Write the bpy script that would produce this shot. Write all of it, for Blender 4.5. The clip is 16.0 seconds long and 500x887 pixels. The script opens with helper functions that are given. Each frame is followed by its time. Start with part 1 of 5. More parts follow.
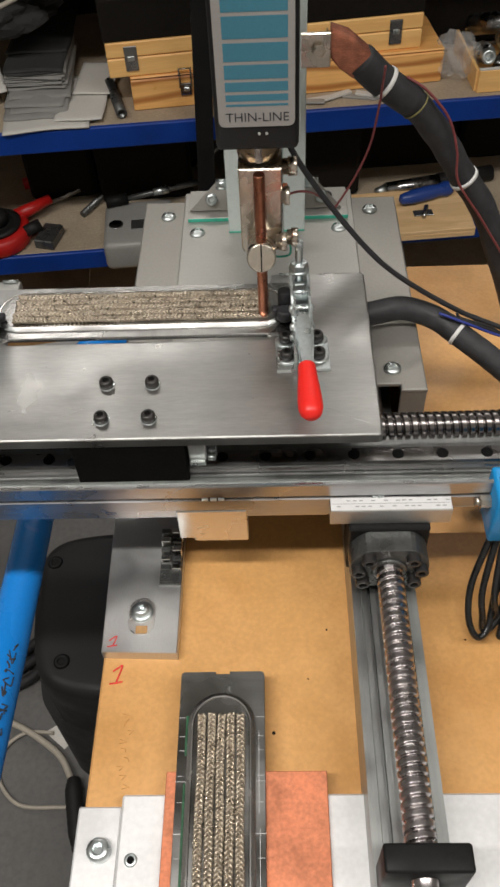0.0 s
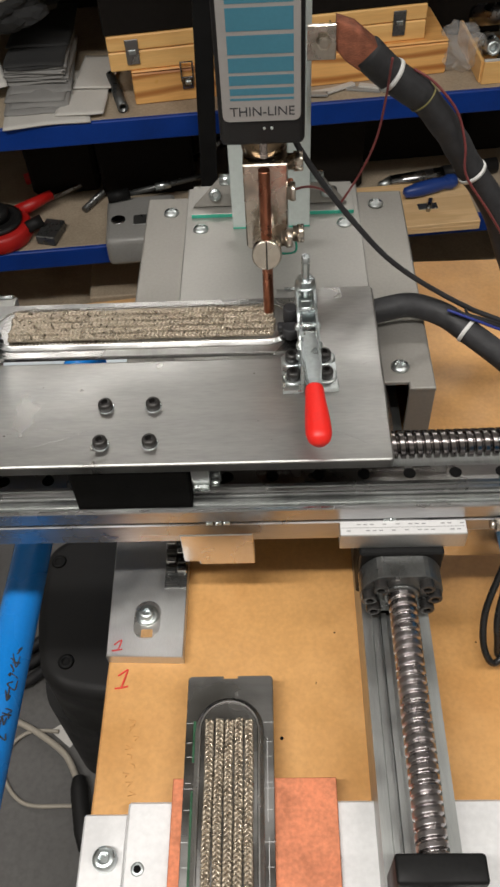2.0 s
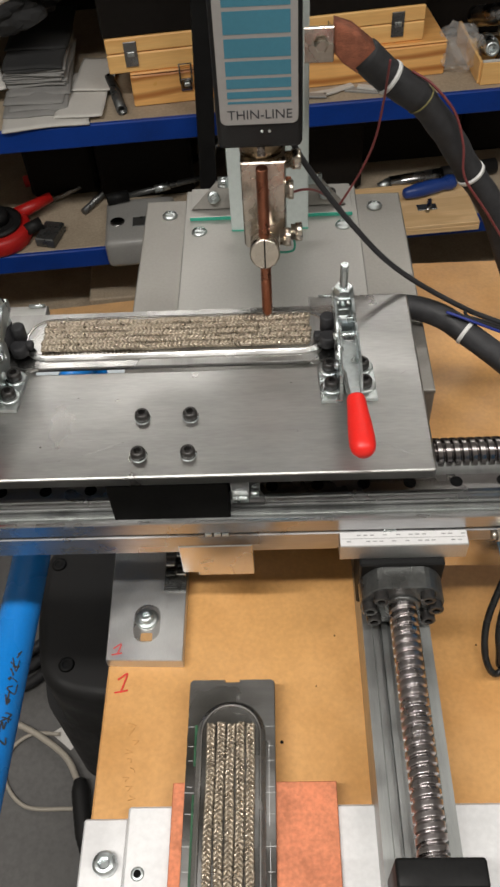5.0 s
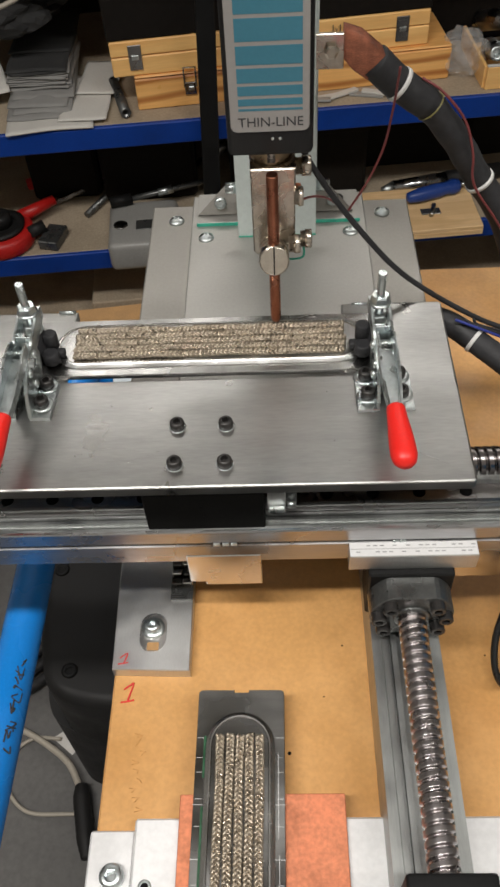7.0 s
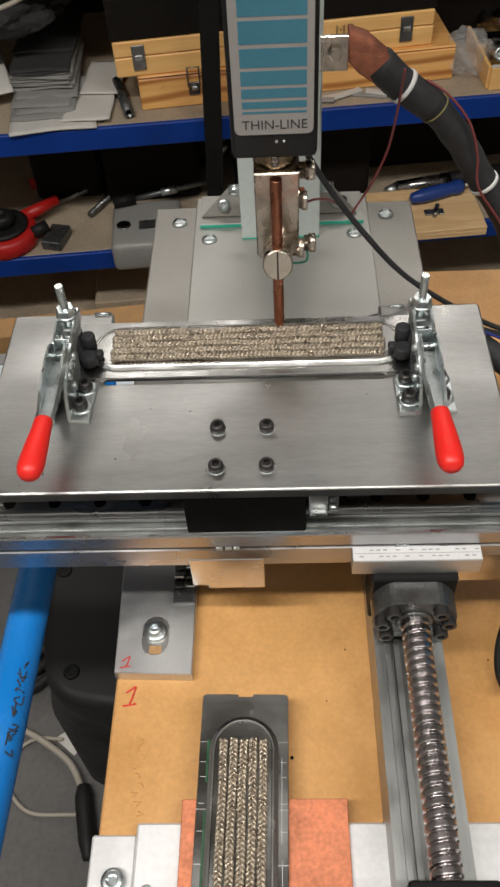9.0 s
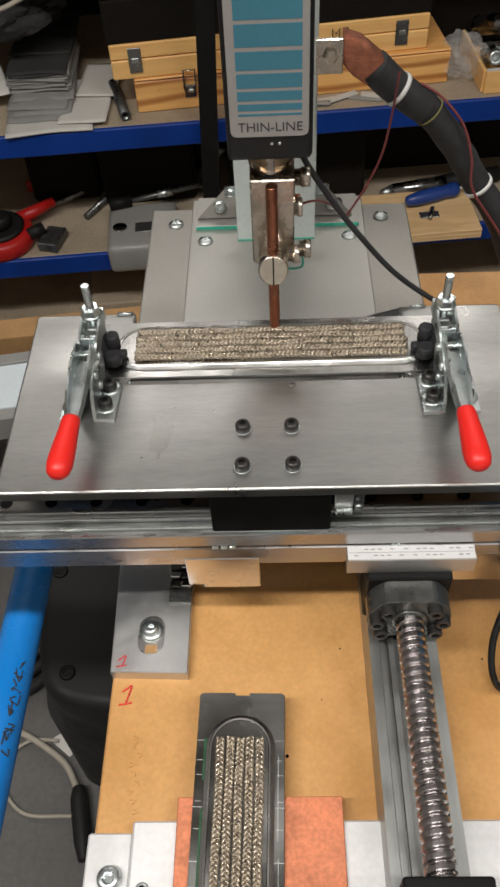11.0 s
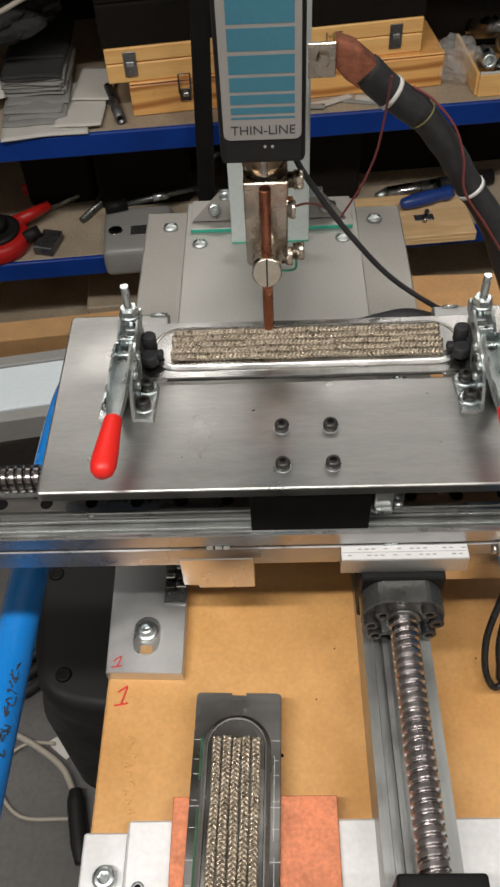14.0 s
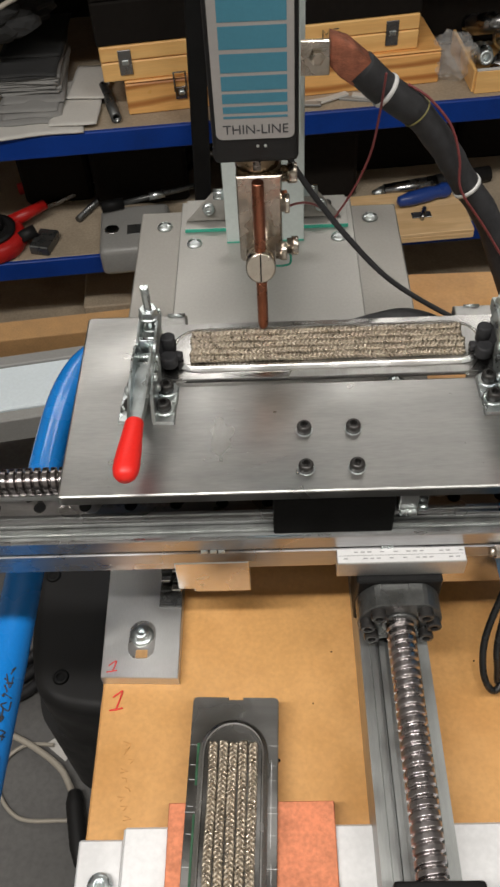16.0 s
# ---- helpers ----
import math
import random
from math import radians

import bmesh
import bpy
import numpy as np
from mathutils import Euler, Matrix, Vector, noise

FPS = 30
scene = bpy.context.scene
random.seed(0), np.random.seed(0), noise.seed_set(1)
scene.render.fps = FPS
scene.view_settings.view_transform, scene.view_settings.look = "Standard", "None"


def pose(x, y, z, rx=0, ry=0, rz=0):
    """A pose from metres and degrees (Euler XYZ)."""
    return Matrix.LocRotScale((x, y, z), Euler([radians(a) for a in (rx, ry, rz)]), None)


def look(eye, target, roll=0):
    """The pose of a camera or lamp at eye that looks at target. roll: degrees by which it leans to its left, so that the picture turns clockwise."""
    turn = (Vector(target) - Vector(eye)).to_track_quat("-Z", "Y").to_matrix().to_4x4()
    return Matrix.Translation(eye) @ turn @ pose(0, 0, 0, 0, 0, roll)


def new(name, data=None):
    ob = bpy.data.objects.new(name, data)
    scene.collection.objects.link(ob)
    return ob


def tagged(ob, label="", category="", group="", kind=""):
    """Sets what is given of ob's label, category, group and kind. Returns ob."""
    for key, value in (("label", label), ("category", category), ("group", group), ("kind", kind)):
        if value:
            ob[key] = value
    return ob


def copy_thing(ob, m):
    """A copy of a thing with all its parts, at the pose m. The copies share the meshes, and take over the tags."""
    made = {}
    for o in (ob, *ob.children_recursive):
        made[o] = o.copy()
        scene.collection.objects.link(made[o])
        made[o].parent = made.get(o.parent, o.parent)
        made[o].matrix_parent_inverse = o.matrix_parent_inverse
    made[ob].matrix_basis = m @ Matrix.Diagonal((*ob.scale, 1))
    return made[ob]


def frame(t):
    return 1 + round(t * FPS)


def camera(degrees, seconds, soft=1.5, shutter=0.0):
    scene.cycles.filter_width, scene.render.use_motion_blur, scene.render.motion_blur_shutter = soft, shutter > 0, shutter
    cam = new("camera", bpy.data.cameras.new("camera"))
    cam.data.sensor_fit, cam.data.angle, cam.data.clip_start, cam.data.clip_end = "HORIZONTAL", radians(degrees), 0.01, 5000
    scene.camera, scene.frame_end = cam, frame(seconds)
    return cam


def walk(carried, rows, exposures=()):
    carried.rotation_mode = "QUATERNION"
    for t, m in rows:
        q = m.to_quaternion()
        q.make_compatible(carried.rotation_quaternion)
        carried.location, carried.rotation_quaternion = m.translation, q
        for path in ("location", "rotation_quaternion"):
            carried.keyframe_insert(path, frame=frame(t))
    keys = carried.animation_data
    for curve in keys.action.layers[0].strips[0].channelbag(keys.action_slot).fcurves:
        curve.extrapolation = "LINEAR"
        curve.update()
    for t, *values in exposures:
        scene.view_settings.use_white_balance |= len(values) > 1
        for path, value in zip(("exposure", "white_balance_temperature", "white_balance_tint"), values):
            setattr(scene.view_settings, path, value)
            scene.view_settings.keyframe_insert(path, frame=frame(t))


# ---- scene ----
cam = camera(33.33, 16.0, soft=2.7)
PATH = [
    (0, look((-0.0632, -0.2372, 0.4899), (-0.0839, 0.1450, 0.0279), -3.50)),
    (0.5, look((-0.0640, -0.2366, 0.4906), (-0.0855, 0.1457, 0.0287), -3.66)),
    (1, look((-0.0634, -0.2345, 0.4893), (-0.0862, 0.1471, 0.0269), -3.94)),
    (1.5, look((-0.0650, -0.2312, 0.4872), (-0.0879, 0.1490, 0.0236), -3.99)),
    (2, look((-0.0651, -0.2285, 0.4858), (-0.0882, 0.1504, 0.0211), -4.09)),
    (2.5, look((-0.0655, -0.2288, 0.4872), (-0.0876, 0.1500, 0.0224), -3.92)),
    (3, look((-0.0652, -0.2308, 0.4884), (-0.0874, 0.1487, 0.0242), -3.98)),
    (3.5, look((-0.0643, -0.2313, 0.4876), (-0.0866, 0.1485, 0.0236), -4.13)),
    (4, look((-0.0615, -0.2305, 0.4865), (-0.0839, 0.1488, 0.0222), -4.24)),
    (6.5, look((-0.0690, -0.2223, 0.4860), (-0.0939, 0.1577, 0.0224), -4.39)),
    (7, look((-0.0690, -0.2219, 0.4862), (-0.0926, 0.1586, 0.0228), -4.14)),
    (7.5, look((-0.0701, -0.2221, 0.4867), (-0.0939, 0.1585, 0.0234), -4.08)),
    (8, look((-0.0689, -0.2209, 0.4871), (-0.0930, 0.1596, 0.0238), -4.12)),
    (8.5, look((-0.0699, -0.2185, 0.4869), (-0.0947, 0.1616, 0.0233), -4.13)),
    (9, look((-0.0693, -0.2191, 0.4866), (-0.0947, 0.1610, 0.0230), -4.21)),
    (11.5, look((-0.0689, -0.2234, 0.4891), (-0.0906, 0.1589, 0.0272), -3.78)),
    (12, look((-0.0680, -0.2245, 0.4901), (-0.0893, 0.1585, 0.0288), -3.79)),
    (12.5, look((-0.0679, -0.2245, 0.4899), (-0.0887, 0.1586, 0.0286), -3.73)),
    (13, look((-0.0685, -0.2251, 0.4899), (-0.0891, 0.1581, 0.0287), -3.73)),
    (13.5, look((-0.0675, -0.2252, 0.4901), (-0.0882, 0.1580, 0.0288), -3.75)),
    (14, look((-0.0676, -0.2248, 0.4893), (-0.0875, 0.1584, 0.0280), -3.68)),
    (14.5, look((-0.0672, -0.2244, 0.4894), (-0.0869, 0.1585, 0.0279), -3.70)),
    (15, look((-0.0656, -0.2225, 0.4881), (-0.0848, 0.1601, 0.0263), -3.75)),
    (15.5, look((-0.0655, -0.2202, 0.4886), (-0.0852, 0.1621, 0.0266), -3.91)),
    (16, look((-0.0650, -0.2198, 0.4872), (-0.0845, 0.1622, 0.0249), -3.94)),
]
walk(cam, PATH)

# ---------------------------------------------------------------- light
world = bpy.data.worlds.new("workshop_air")
scene.world = world
world.use_nodes = True
world.node_tree.nodes["Background"].inputs[0].default_value = (0.9, 0.93, 1.0, 1)
world.node_tree.nodes["Background"].inputs[1].default_value = 0.016
scene.view_settings.exposure = 0.0


def overhead_lamp(x, y, z, sx, sy, watts, colour=(1.0, 0.965, 0.92)):
    lamp = bpy.data.lights.new("overhead_area_light", "AREA")
    lamp.shape, lamp.size, lamp.size_y, lamp.energy, lamp.color = "RECTANGLE", sx, sy, watts, colour
    ob = new("overhead_area_light", lamp)
    ob.matrix_basis = pose(x, y, z)
    return ob


overhead_lamp(-0.65, -0.53, 1.9, 1.5, 0.09, 38)
# Unseen fill lamp added on the right.
overhead_lamp(0.95, -0.55, 1.9, 1.2, 0.09, 17)
# Unseen lamp added far back so the metal plate reflects brightness.
overhead_lamp(0.0, 2.05, 1.95, 2.6, 0.30, 17)


# ---------------------------------------------------------------- materials
def surface(name, base, rough=0.5, metal=0.0, vary=0.12, fine=400.0, coarse=30.0, bump=0.15, stretch=(1, 1, 1),
            second=None, mix=0.5, coat=0.0, spec=0.5, rvary=0.15, depth=0.0004, patch=(0.38, 0.78)):
    """A surface with grain at two sizes. second: colour of stains or streaks, with soft uneven edges."""
    m = bpy.data.materials.new(name)
    m.use_nodes = True
    t = m.node_tree
    n, link = t.nodes, t.links
    p = n["Principled BSDF"]
    p.inputs["Roughness"].default_value, p.inputs["Metallic"].default_value = rough, metal
    p.inputs["Coat Weight"].default_value = coat
    p.inputs["Specular IOR Level"].default_value = spec
    co = n.new("ShaderNodeTexCoord")
    mp = n.new("ShaderNodeMapping")
    mp.inputs["Scale"].default_value = stretch
    link.new(co.outputs["Object"], mp.inputs["Vector"])
    a = n.new("ShaderNodeTexNoise")
    a.inputs["Scale"].default_value, a.inputs["Detail"].default_value = fine, 5
    b = n.new("ShaderNodeTexNoise")
    b.inputs["Scale"].default_value, b.inputs["Detail"].default_value = coarse, 3
    link.new(mp.outputs[0], a.inputs["Vector"])
    link.new(co.outputs["Object"], b.inputs["Vector"])
    add = n.new("ShaderNodeMath")
    add.operation = "ADD"
    link.new(a.outputs["Fac"], add.inputs[0])
    link.new(b.outputs["Fac"], add.inputs[1])
    ramp = n.new("ShaderNodeMapRange")
    ramp.inputs["From Min"].default_value, ramp.inputs["From Max"].default_value = 0.6, 1.4
    ramp.inputs["To Min"].default_value, ramp.inputs["To Max"].default_value = 1 - vary, 1 + vary
    ramp.interpolation_type = "SMOOTHSTEP"
    link.new(add.outputs[0], ramp.inputs["Value"])
    mul = n.new("ShaderNodeVectorMath")
    mul.operation = "SCALE"
    if second:
        mx = n.new("ShaderNodeMix")
        mx.data_type = "RGBA"
        mx.inputs["A"].default_value, mx.inputs["B"].default_value = (*base, 1), (*second, 1)
        c = n.new("ShaderNodeTexNoise")
        c.inputs["Scale"].default_value, c.inputs["Detail"].default_value, c.inputs["Roughness"].default_value = coarse * 0.55, 7, 0.62
        link.new(mp.outputs[0], c.inputs["Vector"])
        r2 = n.new("ShaderNodeMapRange")
        r2.inputs["From Min"].default_value, r2.inputs["From Max"].default_value = patch
        r2.inputs["To Max"].default_value = mix
        r2.interpolation_type = "SMOOTHSTEP"
        link.new(c.outputs["Fac"], r2.inputs["Value"])
        link.new(r2.outputs[0], mx.inputs["Factor"])
        link.new(mx.outputs["Result"], mul.inputs[0])
    else:
        mul.inputs[0].default_value = base
    link.new(ramp.outputs[0], mul.inputs["Scale"])
    link.new(mul.outputs[0], p.inputs["Base Color"])
    rr = n.new("ShaderNodeMapRange")
    rr.interpolation_type = "SMOOTHSTEP"
    rr.inputs["From Min"].default_value, rr.inputs["From Max"].default_value = 0.22, 0.78
    rr.inputs["To Min"].default_value, rr.inputs["To Max"].default_value = max(rough - rvary, 0.03), min(rough + rvary, 1)
    link.new(b.outputs["Fac"], rr.inputs["Value"])
    link.new(rr.outputs[0], p.inputs["Roughness"])
    if bump:
        bp = n.new("ShaderNodeBump")
        bp.inputs["Strength"].default_value, bp.inputs["Distance"].default_value = bump, depth
        link.new(a.outputs["Fac"], bp.inputs["Height"])
        link.new(bp.outputs[0], p.inputs["Normal"])
    return m


def glass(name, colour, rough=0.02):
    m = bpy.data.materials.new(name)
    m.use_nodes = True
    p = m.node_tree.nodes["Principled BSDF"]
    p.inputs["Base Color"].default_value, p.inputs["Roughness"].default_value = (*colour, 1), rough
    p.inputs["Transmission Weight"].default_value, p.inputs["IOR"].default_value = 1.0, 1.49
    return m


ALU = surface("brushed_aluminium_plate", (0.425, 0.42, 0.406), 0.355, 1.0, 0.08, 130, 22, 0.07, (1, 6, 6), second=(0.345, 0.342, 0.33), mix=0.75, rvary=0.11, patch=(0.34, 0.72))
ALU_BAR = surface("extruded_aluminium", (0.43, 0.43, 0.435), 0.27, 1.0, 0.10, 130, 25, 0.05, (0.6, 9, 9))
ALU_MATT = surface("milled_aluminium", (0.60, 0.60, 0.59), 0.44, 1.0, 0.08, 350, 20, 0.12, (12, 1, 1))
ALU_PALE = surface("pale_anodised_aluminium", (0.75, 0.745, 0.745), 0.5, 0.35, 0.07, 300, 18, 0.08, second=(0.62, 0.62, 0.62), mix=0.5)
GREY_PAINT = surface("grey_zinc_coated_sheet", (0.315, 0.30, 0.275), 0.42, 0.55, 0.06, 500, 12, 0.05, second=(0.29, 0.276, 0.252), mix=0.4)
PROFILE_GREY = surface("dull_extruded_profile", (0.40, 0.41, 0.40), 0.45, 1.0, 0.10, 300, 25, 0.12, (14, 0.6, 14), second=(0.30, 0.31, 0.30), mix=0.7)
GREY_LIGHT = surface("light_grey_cover_sheet", (0.385, 0.375, 0.35), 0.40, 0.55, 0.05, 500, 10, 0.05, second=(0.37, 0.358, 0.335), mix=0.4)
STEEL = surface("polished_screw_steel", (0.39, 0.36, 0.36), 0.28, 1.0, 0.05, 500, 60, 0.03, rvary=0.03)
RAIL = surface("ground_rail_steel", (0.30, 0.295, 0.29), 0.26, 1.0, 0.10, 130, 30, 0.04, (1, 9, 9))
SCREW_DARK = surface("oiled_screw_steel", (0.27, 0.25, 0.245), 0.24, 1.0, 0.06, 500, 60, 0.03, rvary=0.03)
DARK_STEEL = surface("dark_nut_steel", (0.13, 0.133, 0.13), 0.34, 0.75, 0.15, 500, 60, 0.08)
BLACK_OX = surface("black_oxide_bolt", (0.055, 0.052, 0.050), 0.36, 0.6, 0.2, 600, 90, 0.08)
# Near-black for flat marks that paint the shade in holes, and for specks.
HOLE_AND_SPECK = surface("hole_shade_and_speck", (0.008, 0.008, 0.008), 0.9, 0.0, 0.2, 400, 90, 0.0, spec=0.05)
BLACK_ANOD = surface("black_anodised_block", (0.009, 0.009, 0.009), 0.5, 0.0, 0.2, 400, 40, 0.06, spec=0.16)
BLACK_APRON = surface("matt_black_sheet", (0.007, 0.0065, 0.006), 0.7, 0.0, 0.2, 400, 40, 0.04, spec=0.05)
BLACK_PLASTIC = surface("black_textured_plastic", (0.012, 0.0115, 0.0115), 0.54, 0.0, 0.25, 900, 25, 0.35, rvary=0.1, spec=0.32)
GLOSSY_CABLE = surface("glossy_black_cable", (0.010, 0.010, 0.010), 0.28, 0.0, 0.2, 500, 60, 0.05, rvary=0.06)
RUBBER = surface("black_rubber", (0.018, 0.018, 0.020), 0.6, 0.0, 0.2, 500, 60, 0.2)
SLEEVE = surface("dark_heat_shrink_sleeve", (0.030, 0.030, 0.032), 0.58, 0.0, 0.3, 160, 45, 0.5, depth=0.001, spec=0.35)
ZINC = surface("zinc_plated_steel", (0.62, 0.67, 0.68), 0.33, 1.0, 0.12, 400, 70, 0.12, second=(0.55, 0.55, 0.48), mix=0.4)
NICKEL = surface("nickel_plated_brass", (0.60, 0.545, 0.475), 0.27, 1.0, 0.10, 300, 60, 0.06, second=(0.45, 0.37, 0.28), mix=0.5)
COPPER_ROD = surface("tarnished_copper_rod", (0.42, 0.17, 0.10), 0.32, 1.0, 0.18, 300, 90, 0.1, (6, 6, 1), second=(0.22, 0.08, 0.05), mix=0.7)
COPPER = surface("copper_sheet", (0.66, 0.24, 0.125), 0.50, 0.6, 0.22, 420, 45, 0.25, second=(0.50, 0.17, 0.09), mix=0.8)
COPPER_BRAID = surface("frayed_copper_braid", (0.46, 0.17, 0.10), 0.55, 0.5, 0.4, 700, 120, 0.7, (1, 5, 5), second=(0.30, 0.10, 0.06), mix=0.7, depth=0.001)
RED = surface("red_vinyl_grip", (0.78, 0.018, 0.012), 0.42, 0.0, 0.04, 500, 40, 0.05, rvary=0.06)
MDF = surface("amber_coated_fibreboard", (0.645, 0.347, 0.124), 0.40, 0.0, 0.09, 350, 28, 0.08, (1, 1, 1), second=(0.53, 0.262, 0.080), mix=0.85, rvary=0.10)
MDF_EDGE = surface("raw_board_edge", (0.42, 0.24, 0.10), 0.8, 0.0, 0.15, 400, 40, 0.3)
PINE = surface("varnished_pine", (0.93, 0.565, 0.21), 0.42, 0.0, 0.07, 60, 12, 0.06, (0.5, 9, 9), second=(0.85, 0.44, 0.14), mix=0.6)
PINE_WAVY = surface("wavy_varnished_pine", (0.90, 0.50, 0.17), 0.42, 0.0, 0.08, 60, 12, 0.06, (0.5, 9, 9), second=(0.70, 0.30, 0.08), mix=0.6)
PINE_RAW = surface("raw_pale_pine", (0.86, 0.60, 0.33), 0.6, 0.0, 0.10, 60, 12, 0.06, (0.5, 9, 9), second=(0.68, 0.42, 0.18), mix=0.8)
PENCIL = surface("faint_pencil", (0.55, 0.285, 0.092), 0.7, 0.0, 0.1, 400, 40, 0.0)
PLY = surface("dusty_chipboard", (0.40, 0.325, 0.235), 0.8, 0.0, 0.18, 220, 12, 0.25, second=(0.26, 0.20, 0.14), mix=0.6)
BLUE_STEEL = surface("blue_powder_coat", (0.002, 0.040, 0.27), 0.5, 0.0, 0.12, 400, 10, 0.08, second=(0.003, 0.018, 0.11), mix=0.6, spec=0.3)
BLUE_TUBE = surface("light_blue_lacquer", (0.008, 0.20, 0.62), 0.26, 0.0, 0.06, 500, 15, 0.03, coat=0.4)
BLUE_PLASTIC = surface("blue_plastic", (0.01, 0.26, 0.60), 0.4, 0.0, 0.06, 500, 30, 0.05)
NAVY_GRIP = surface("dark_blue_handle_plastic", (0.015, 0.05, 0.24), 0.4, 0.0, 0.1, 500, 30, 0.05)
PANEL_SILVER = surface("silver_printed_panel", (0.34, 0.325, 0.31), 0.45, 0.3, 0.04, 600, 25, 0.03)
PANEL_BLUE = surface("blue_printed_panel", (0.048, 0.185, 0.255), 0.42, 0.1, 0.05, 500, 20, 0.03)
INK = surface("dark_print", (0.03, 0.03, 0.035), 0.6, 0.0, 0.1, 500, 30, 0.0)
RED_INK = surface("red_marker", (0.72, 0.05, 0.04), 0.6, 0.0, 0.15, 300, 60, 0.0)
WHITE_PAINT = surface("pale_painted_steel", (0.60, 0.66, 0.64), 0.42, 0.1, 0.06, 300, 20, 0.06)
WHITE = surface("white_strip", (0.66, 0.655, 0.65), 0.5, 0.0, 0.05, 400, 30, 0.05)
NYLON = surface("white_nylon", (0.72, 0.72, 0.70), 0.45, 0.0, 0.05, 400, 30, 0.05)
ACRYLIC = glass("clear_acrylic", (0.86, 0.97, 0.93))
ACRYLIC_EDGE = surface("green_acrylic_edge", (0.05, 0.42, 0.30), 0.2, 0.0, 0.15, 300, 30, 0.0)
TRAY_STEEL = surface("grey_ground_steel", (0.335, 0.33, 0.32), 0.27, 1.0, 0.07, 400, 20, 0.06, (14, 1, 1), second=(0.185, 0.18, 0.175), mix=0.4)
TRAY_RIM = surface("mirror_polished_steel", (0.66, 0.65, 0.64), 0.23, 1.0, 0.05, 300, 40, 0.03, rvary=0.06)
BRAID = surface("tinned_wire_braid", (0.50, 0.435, 0.35), 0.36, 0.85, 0.22, 1500, 300, 0.6, depth=0.0006, second=(0.30, 0.235, 0.16), mix=0.45)
CONCRETE = surface("grey_concrete", (0.145, 0.14, 0.135), 0.75, 0.0, 0.16, 120, 4, 0.3, second=(0.10, 0.098, 0.095), mix=0.7, depth=0.002)
CEILING_PAINT = surface("white_ceiling_paint", (0.72, 0.70, 0.66), 0.85, 0.0, 0.06, 60, 2, 0.1)
WALL = surface("dull_wall_paint", (0.42, 0.41, 0.38), 0.85, 0.0, 0.08, 60, 2, 0.1)
# Near-black colour holds the deep shade inside the rack.
SHADOW_BOARD = surface("rack_depth_shade", (0.010, 0.008, 0.0065), 0.9, 0.0, 0.2, 100, 6, 0.1, spec=0.15)
ABRASIVE = surface("grey_abrasive_cloth", (0.25, 0.245, 0.235), 0.85, 0.0, 0.15, 900, 20, 0.3)
PAPER = surface("off_white_paper", (0.60, 0.58, 0.54), 0.75, 0.0, 0.06, 300, 15, 0.05)
GREY_PLASTIC = surface("pale_grey_plastic", (0.29, 0.285, 0.27), 0.4, 0.0, 0.08, 300, 15, 0.06)
CLEAR_BAG = surface("crinkled_clear_film", (0.80, 0.79, 0.77), 0.14, 0.0, 0.25, 110, 45, 0.9, depth=0.008, rvary=0.08)
CLEAR_BAG.node_tree.nodes["Principled BSDF"].inputs["Alpha"].default_value = 0.22
RED_PLASTIC = surface("red_tool_plastic", (0.45, 0.012, 0.010), 0.42, 0.0, 0.1, 300, 30, 0.05)
CABLE_WHITE = surface("cream_cable", (0.40, 0.36, 0.30), 0.45, 0.0, 0.08, 300, 30, 0.05)
WIRE_RED = surface("dark_red_wire", (0.20, 0.045, 0.045), 0.42, 0.0, 0.1, 300, 60, 0.05)
WIRE_BLUE = surface("blue_wire", (0.02, 0.035, 0.22), 0.42, 0.0, 0.1, 300, 60, 0.05)
GREEN_LINE = surface("dark_green_line", (0.012, 0.075, 0.03), 0.5, 0.0, 0.3, 300, 120, 0.0)
GREY_PRINT = surface("worn_grey_print", (0.30, 0.30, 0.30), 0.6, 0.0, 0.2, 400, 60, 0.0)
# Darkened cloth colour with the shade under the shelf put in.
SHADED_CLOTH = surface("shaded_dark_cloth", (0.026, 0.026, 0.026), 0.85, 0.0, 0.2, 900, 20, 0.3)
CREAM = surface("bright_milled_block", (0.74, 0.72, 0.69), 0.24, 1.0, 0.06, 300, 20, 0.08, (1, 12, 1))



def grain(m, dark, scale, amount):
    """Wavy growth rings over a wood."""
    n, link = m.node_tree.nodes, m.node_tree.links
    p = n["Principled BSDF"]
    src = p.inputs["Base Color"].links[0].from_socket
    co = n.new("ShaderNodeTexCoord")
    mp = n.new("ShaderNodeMapping")
    mp.inputs["Scale"].default_value = (0.22, 1, 1)
    w = n.new("ShaderNodeTexWave")
    w.bands_direction = "Z"
    for k, v in (("Scale", scale), ("Distortion", 7.0), ("Detail", 2.0), ("Detail Scale", 0.9)):
        w.inputs[k].default_value = v
    r = n.new("ShaderNodeMapRange")
    r.inputs["From Min"].default_value, r.inputs["From Max"].default_value = 0.55, 1.0
    r.inputs["To Max"].default_value = amount
    mx = n.new("ShaderNodeMix")
    mx.data_type = "RGBA"
    mx.inputs["B"].default_value = (*dark, 1)
    link.new(co.outputs["Object"], mp.inputs["Vector"])
    link.new(mp.outputs[0], w.inputs["Vector"])
    link.new(w.outputs["Fac"], r.inputs["Value"])
    link.new(r.outputs[0], mx.inputs["Factor"])
    link.new(src, mx.inputs["A"])
    link.new(mx.outputs["Result"], p.inputs["Base Color"])


grain(PINE, (0.70, 0.32, 0.09), 9.0, 0.22)
grain(PINE_WAVY, (0.36, 0.11, 0.02), 10.0, 0.8)
grain(PINE_RAW, (0.60, 0.36, 0.15), 24.0, 0.4)


